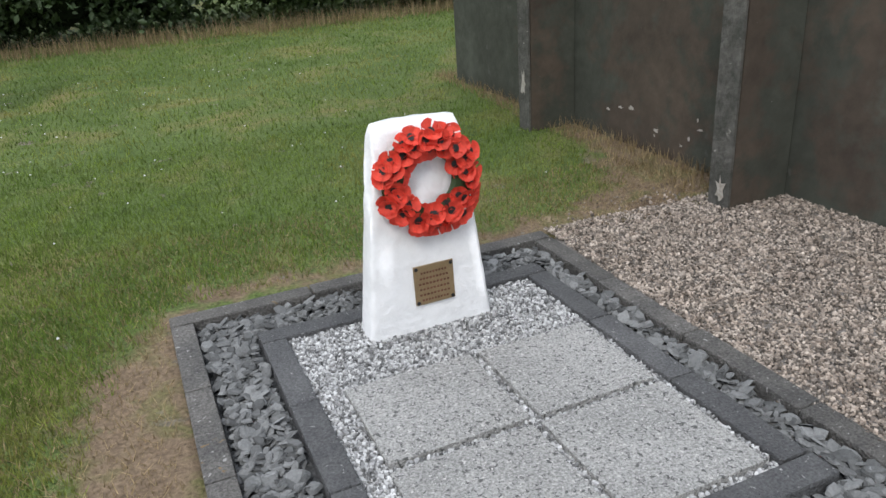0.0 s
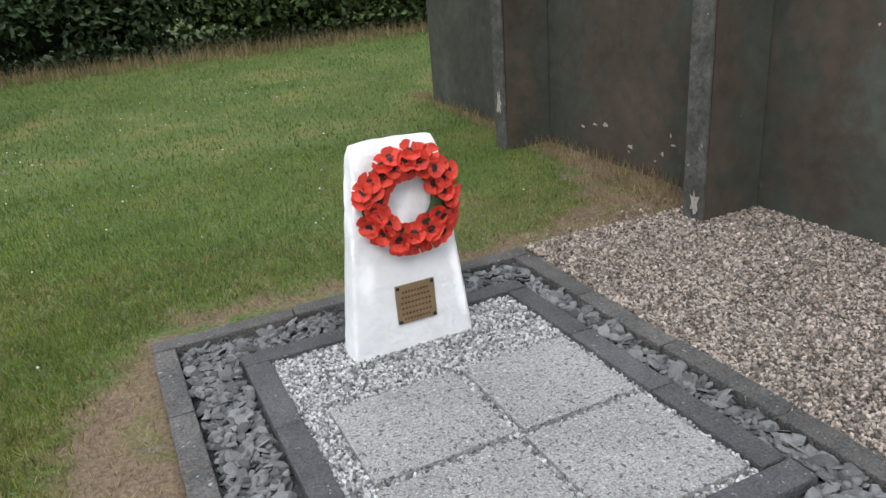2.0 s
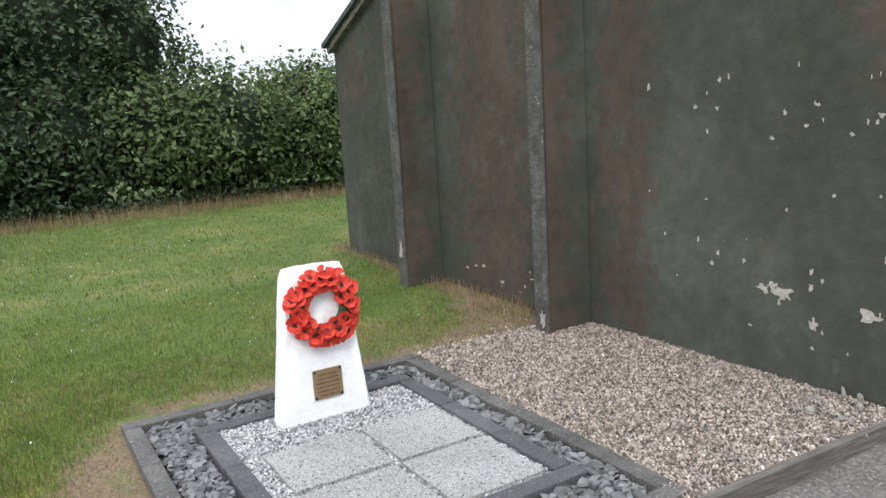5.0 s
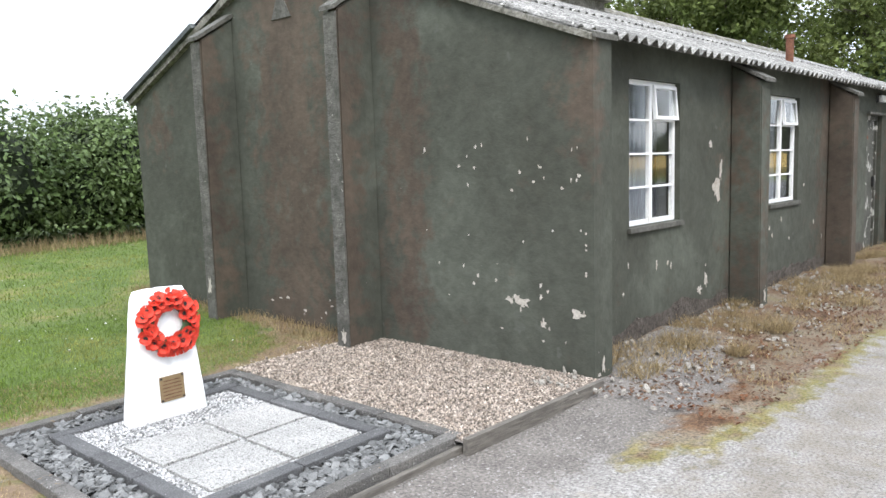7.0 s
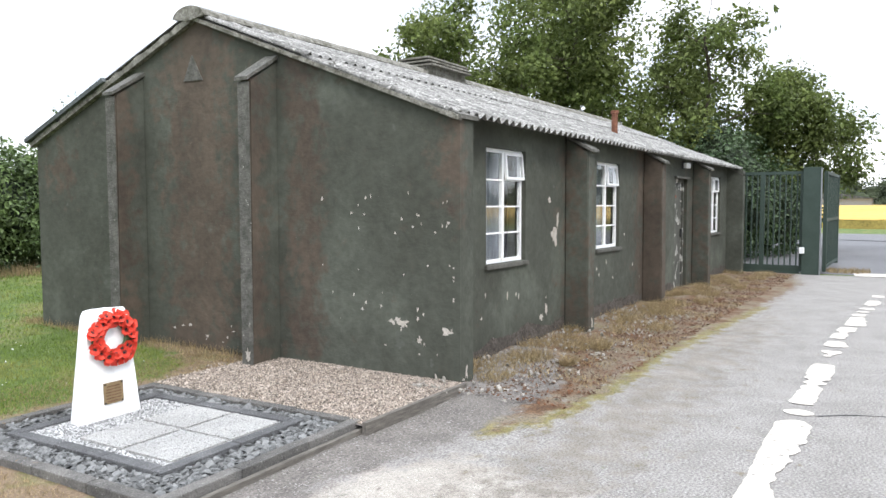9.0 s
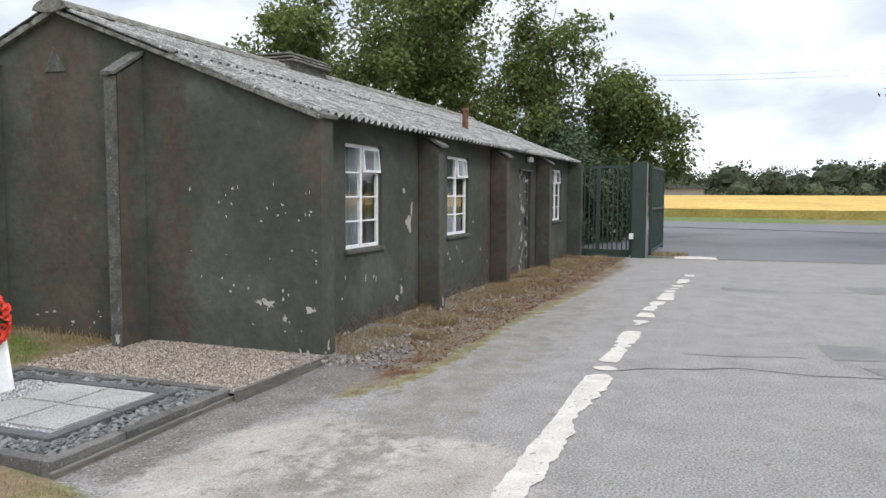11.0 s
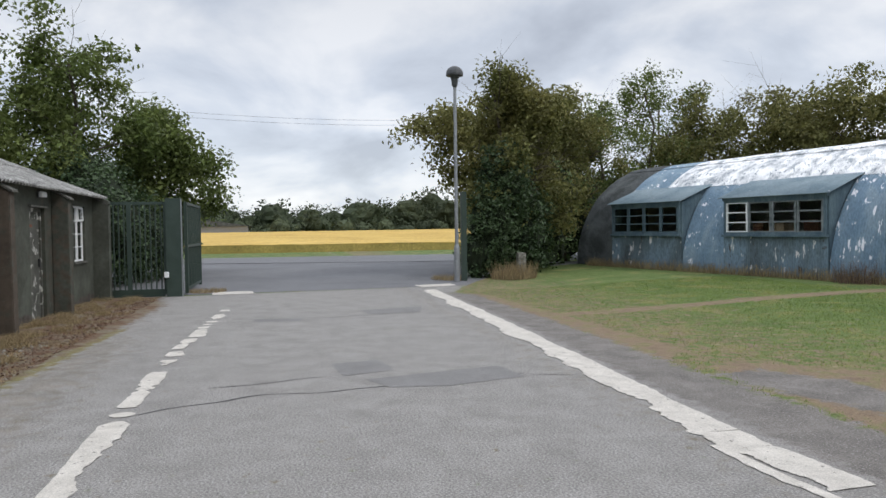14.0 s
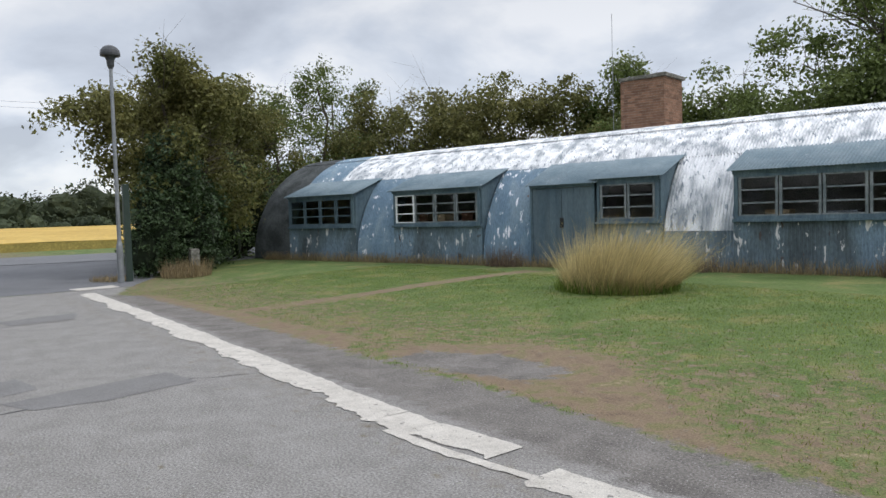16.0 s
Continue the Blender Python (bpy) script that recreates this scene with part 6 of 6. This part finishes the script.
# ---- fields and distance ----
bm = bmesh.new()
bmesh.ops.create_grid(bm, x_segments=120, y_segments=120, size=0.5)
for v in bm.verts:
    x, y = 105 + v.co.x * 120, -10 + v.co.y * 260
    edge = 48 + 0.10 * (y + 10)
    v.co = Vector((max(x, edge), y, 0.56 + 0.08 * noise.noise((x * 0.3, y * 0.3, 0)) + 0.0072 * max(0, x - 50)))
tagged(part("wheat_field", bm, "wheat"), "ripe golden wheat field beyond the road", "field", "", "structure")
bm = bmesh.new()
prev = None
for k in range(400):
    y = -140 + k * 0.65
    x = 48 + 0.10 * (y + 10)
    v = (bm.verts.new((x - 0.25 + 0.15 * noise.noise((0, y, 0)), y, -0.05)), bm.verts.new((x + 0.02, y, 0.57 + 0.08 * noise.noise((x, y * 1.5, 0)))))
    if prev:
        bm.faces.new((prev[0], prev[1], v[1], v[0]))
    prev = v
tagged(part("wheat_edge", bm, "wheat_edge"), "darker standing edge of the wheat field", "field edge", "", "structure")
far = []
fr_ = random.Random(9)
for k in range(90):
    y = -150 + k * 3.3 + fr_.uniform(-1, 1)
    x = 168 + fr_.uniform(-4, 8)
    h_ = fr_.choice((2.0, 2.4, 2.8, 3.2)) + (1.2 if fr_.random() < 0.2 else 0)
    far.append((x, y, h_ * 0.9, 3.4, 3.2, h_))
for y, h_, r in ((-6, 6.5, 6), (-28, 7, 7), (-40, 7.5, 8), (-47, 8.5, 8), (20, 5.5, 6), (30, 5.5, 6), (6, 4.5, 5), (-60, 9, 8), (-75, 9.5, 8)):
    far.append((180, y, h_ * 0.7 + 1, r, r, h_ * 0.62 + 1))
for k in range(40):
    far.append((320 + fr_.uniform(0, 40), -240 + k * 12, 6, 12, 10, 7 + fr_.uniform(0, 4)))
far = [(*turned(q[0], q[1]), q[2] - 0.0075 * q[0], *q[3:]) for q in far]
fw = leaf_cloud("far_trees", far, 80000, 0.50, "leaf_far", None, 77, clump=0.9, per=8, shell=0.3)
tagged(fw, "distant hedge and trees beyond the wheat", "distant trees", "", "stuff")
tagged(blob_core("far_hedge_mass", far, "leaf_far", None, 0.70), "distant solid hedge growth", "distant hedge", "", "stuff")
barn = empty("barn", (162, 12, 0), "low grey barn roof behind the far hedge", "barn")
bk = [part("wall", boxes((160, 166, 4, 20, 0, 2.6)), "steel"), part("roof", prism(bmesh.new(), [(3, 2.6), (21, 2.6), (12, 4.0)], "x", 159.5, 166.5), "tin_dark")]
adopt(barn, *bk)
cables = bmesh.new()
for dz in (0.0, 0.5):
    prev = None
    for k in range(31):
        f = k / 30
        q = Vector((70, 30 - 75 * f, 15.0 + dz - 2.2 * math.sin(f * math.pi) - 1.0 * f))
        if prev:
            tube(cables, prev, q, 0.011, 0.011, 4)
        prev = q
line_root = empty("power_line", (70, 30, 0), "far wooden poles carrying thin overhead cables", "power line")
adopt(line_root, part("overhead_cable", cables, "black"), part("pole", tube(bmesh.new(), (70, 30, -0.2), (70, 30, 15.7), 0.13, 0.09, 8), "bark"), part("pole", tube(bmesh.new(), (70, -45, -0.2), (70, -45, 14.7), 0.13, 0.09, 8), "bark"))


# ---- grass blades, flowers, tufts ----
M["deadbrown"] = mat("dead_brown_stems", [(0.3, (0.10, 0.065, 0.045)), (0.7, (0.17, 0.12, 0.085))], 4, 0.9, 0, 30, island=0.4)
def blades(name, count, place, h0, h1, width, material, label, seed, lean=0.5, centre=None):
    rng = np.random.default_rng(seed)
    p = place(rng, count)
    n = len(p)
    h = rng.uniform(h0, h1, n)
    a, t = rng.random(n) * 6.28, rng.random(n) * 6.28
    k = rng.random(n) * lean
    if centre:
        t = np.arctan2(p[:, 1] - centre[1], p[:, 0] - centre[0]) + rng.normal(size=n) * 0.7
        far_ = np.hypot(p[:, 0] - centre[0], p[:, 1] - centre[1])
        k = 0.15 + far_ * lean * rng.random(n)
        h = h * (1.15 - 0.45 * far_) * (0.55 + 0.9 * np.array([abs(noise.noise((q[0] * 3.5, q[1] * 3.5, 2))) for q in p]) ** 0.7)
    w = width * (0.6 + 0.8 * rng.random(n))
    v = np.empty((n, 3, 3))
    v[:, 0] = p + np.stack([np.cos(a) * w, np.sin(a) * w, 0 * w], 1)
    v[:, 1] = p - np.stack([np.cos(a) * w, np.sin(a) * w, 0 * w], 1)
    v[:, 2] = p + np.stack([np.cos(t) * k * h, np.sin(t) * k * h, h], 1)
    if centre:
        v[:, 2] += np.stack([-0.30 * h, -0.34 * h, 0 * h], 1) * (0.4 + rng.random((n, 1)))
    me = bpy.data.meshes.new(name)
    me.from_pydata(v.reshape(-1, 3).tolist(), [], np.arange(n * 3).reshape(n, 3).tolist())
    me.materials.append(M[material])
    return tagged(new(name, me), label, "grass", "", "stuff")


def drop_dry(x, y, rng):
    c = covers(x, y)
    return rng.random(len(x)) > 1.15 * np.maximum(np.maximum(c["dry"], c["asphalt"]), np.maximum(c["grit"], c["concrete"]))


def on_lawn(x0, x1, y0, y1, avoid=None):
    def f(rng, n):
        x, y = rng.uniform(x0, x1, n), rng.uniform(y0, y1, n)
        m = ~((x > -3.24) & (x < 0.0) & (y < 2.4)) & ~((x > -0.02) & (y > -0.1) & (y < 6.5)) & ~((x < -4.6) & (y > 7) & (y < 7.4))
        if avoid:
            m &= avoid(x, y, rng)
        x, y = x[m], y[m]
        return np.stack([x, y, height(x, y)], 1)
    return f


blades("lawn_grass", 120000, on_lawn(-6.5, 0, -0.4, 5.0, drop_dry), 0.018, 0.042, 0.0022, "blade", "short green lawn grass blades", 1, 0.9)


def near_lawn(rng, n):
    x, y = rng.normal(-4.1, 0.9, n), rng.normal(1.0, 1.6, n)
    m = ((x < -3.24) | (y > 2.4)) & drop_dry(x, y, rng)
    x, y = x[m], y[m]
    return np.stack([x, y, height(x, y)], 1)


blades("lawn_grass", 130000, near_lawn, 0.016, 0.042, 0.0022, "blade", "short green lawn grass blades", 22, 1.0)
blades("lawn_grass", 60000, on_lawn(-7, 5, 5.0, 12.0, drop_dry), 0.02, 0.05, 0.004, "blade", "short green lawn grass blades", 2, 0.9)
blades("dry_grass", 42000, on_lawn(-3.9, -0.4, -0.5, 3.2), 0.01, 0.04, 0.002, "straw", "thin straw-coloured grass round the edging", 3, 1.6)


def wall_foot(rng, n):
    y = rng.uniform(2.4, 6.4, n)
    x = -0.05 - 0.45 * rng.random(n) ** 2
    return np.stack([x, y, height(x, y)], 1)


blades("dry_grass", 5000, wall_foot, 0.03, 0.11, 0.003, "straw", "dry uncut grass along the foot of the gable", 4, 0.8)


def hedge_foot(rng, n):
    f = rng.random(n)
    x = -11 + 21 * f
    y = 11.25 + 0.08 * (x + 2) + rng.normal(size=n) * 0.25
    return np.stack([x, y, height(x, y)], 1)


blades("long_grass", 9000, hedge_foot, 0.05, 0.28, 0.005, "straw", "long dry grass along the hedge foot", 5, 0.7)


def right_lawn(rng, n):
    x, y = rng.uniform(-6, 12, n), rng.uniform(-16, -8.3, n)
    m = drop_dry(x, y, rng)
    x, y = x[m], y[m]
    return np.stack([x, y, height(x, y)], 1)


blades("lawn_grass", 150000, right_lawn, 0.012, 0.03, 0.0035, "blade", "short green lawn grass before the tin hut", 6, 0.9)


def tuft_at(cx, cy, r):
    def f(rng, n):
        a, d = rng.random(n) * 6.28, r * np.sqrt(rng.random(n))
        x, y = cx + np.cos(a) * d, cy + np.sin(a) * d * 0.8
        return np.stack([x, y, height(x, y)], 1)
    return f


blades("long_grass", 8000, tuft_at(2.8, -14.5, 1.0), 0.45, 1.45, 0.006, "tallgrass", "big clump of tall dry grass on the lawn", 7, 1.1, (2.8, -14.5))
blades("long_grass", 2500, tuft_at(2.8, -14.5, 1.2), 0.12, 0.36, 0.007, "blade", "green grass at the foot of the dry clump", 17, 0.45)
blades("long_grass", 1300, tuft_at(15.5, -10.8, 0.85), 0.12, 0.62, 0.006, "straw", "straggly long grass round the concrete marker", 8, 0.6)
blades("long_grass", 900, tuft_at(16.1, -8.9, 0.7), 0.04, 0.22, 0.007, "straw", "straggly grass at the lamp foot", 9, 0.6)
blades("long_grass", 700, tuft_at(14.2, -1.95, 0.6), 0.03, 0.13, 0.007, "straw", "straggly grass beside the gate leaf", 19, 0.6)


def hut_foot(rng, n):
    u = rng.uniform(-18, 6, n)
    w = 0.08 + 0.30 * rng.random(n)
    c, s = math.cos(radians(TH)), math.sin(radians(TH))
    return np.stack([OX + u * c - w * s, OY + u * s + w * c, OZ - 0.02 + 0 * u], 1)


blades("weeds", 7000, hut_foot, 0.08, 0.40, 0.008, "straw", "dry weeds along the foot of the tin hut", 10, 0.6)


for u_, w_, r_ in ((-4.75, 0.35, 0.45), (-14.0, 0.3, 0.4), (-9.8, 0.25, 0.5)):
    q_ = NM @ Vector((u_, w_, 0))
    blades("dead_shrub", 420, tuft_at(q_.x, q_.y, r_ * 1.3), 0.2, 0.7, 0.005, "deadbrown", "dead brown shrub against the tin hut", 30 + int(-u_), 0.6)


def on_verge(rng, n):
    x = rng.uniform(0.2, 12.9, n)
    y = rng.uniform(-1.0, 0.36, n)
    m = noise_mask(x, y)
    return np.stack([x[m], y[m], 0.014 + 0 * x[m]], 1)


def noise_mask(x, y):
    return np.array([noise.noise((a * 1.6, b * 1.6, 4)) > 0.05 for a, b in zip(x, y)])


blades("weeds", 16000, on_verge, 0.01, 0.05, 0.004, "straw", "thin dry weeds in the leaf litter", 12, 1.2)


def litter_place(rng, n):
    x = rng.uniform(-0.2, 12.9, n)
    y = 0.36 - 1.4 * rng.random(n) ** 1.3
    return np.stack([x, y, 0.018 + 0.004 * rng.random(n)], 1)


pebbles("leaf_litter", 9000, litter_place, 0.014, 0.35, "litter", "scattered dead leaves and grit along the wall", "leaf litter", 13, 5)


def stones_place(rng, n):
    x = rng.uniform(-0.4, 5.5, n)
    y = 0.33 - 1.0 * rng.random(n) ** 1.5
    return np.stack([x, y, 0.02 + 0.05 * np.exp(-((y - 0.35) / 0.55) ** 2)], 1)


pebbles("loose_stones", 450, stones_place, 0.020, 0.7, "concrete", "pale loose stones scattered in the leaf litter", "stones", 14, 6)
clumps = []
cr = random.Random(78)
for k in range(70):
    clumps.append((cr.uniform(0.3, 12.3), 0.30 - 0.9 * cr.random() ** 1.6, cr.uniform(0.08, 0.2)))


def clump_place(rng, n):
    i = rng.integers(0, len(clumps), n)
    c = np.array(clumps)[i]
    a, d = rng.random(n) * 6.28, np.sqrt(rng.random(n))
    return np.stack([c[:, 0] + np.cos(a) * d * c[:, 2] * 1.6, c[:, 1] + np.sin(a) * d * c[:, 2], 0.02 + 0 * a], 1)


blades("weeds", 22000, clump_place, 0.03, 0.13, 0.003, "straw", "flattened clumps of dry grass along the wall", 15, 1.6)
frng = random.Random(3)
bm = bmesh.new()
for k in range(170):
    x, y = frng.uniform(-6, -1.0), frng.uniform(2.6, 9.0) if frng.random() < 0.6 else frng.uniform(-0.2, 5)
    if x > -3.4 and y < 2.8:
        continue
    r = frng.uniform(0.004, 0.008)
    z = float(height(x, y)) + 0.035
    tube(bm, (x, y, z), (x, y, z + r), r, r * 0.5, 6)
tagged(part("clover_flowers", bm, "flower"), "small white clover flowers dotted in the lawn", "flowers", "", "stuff")
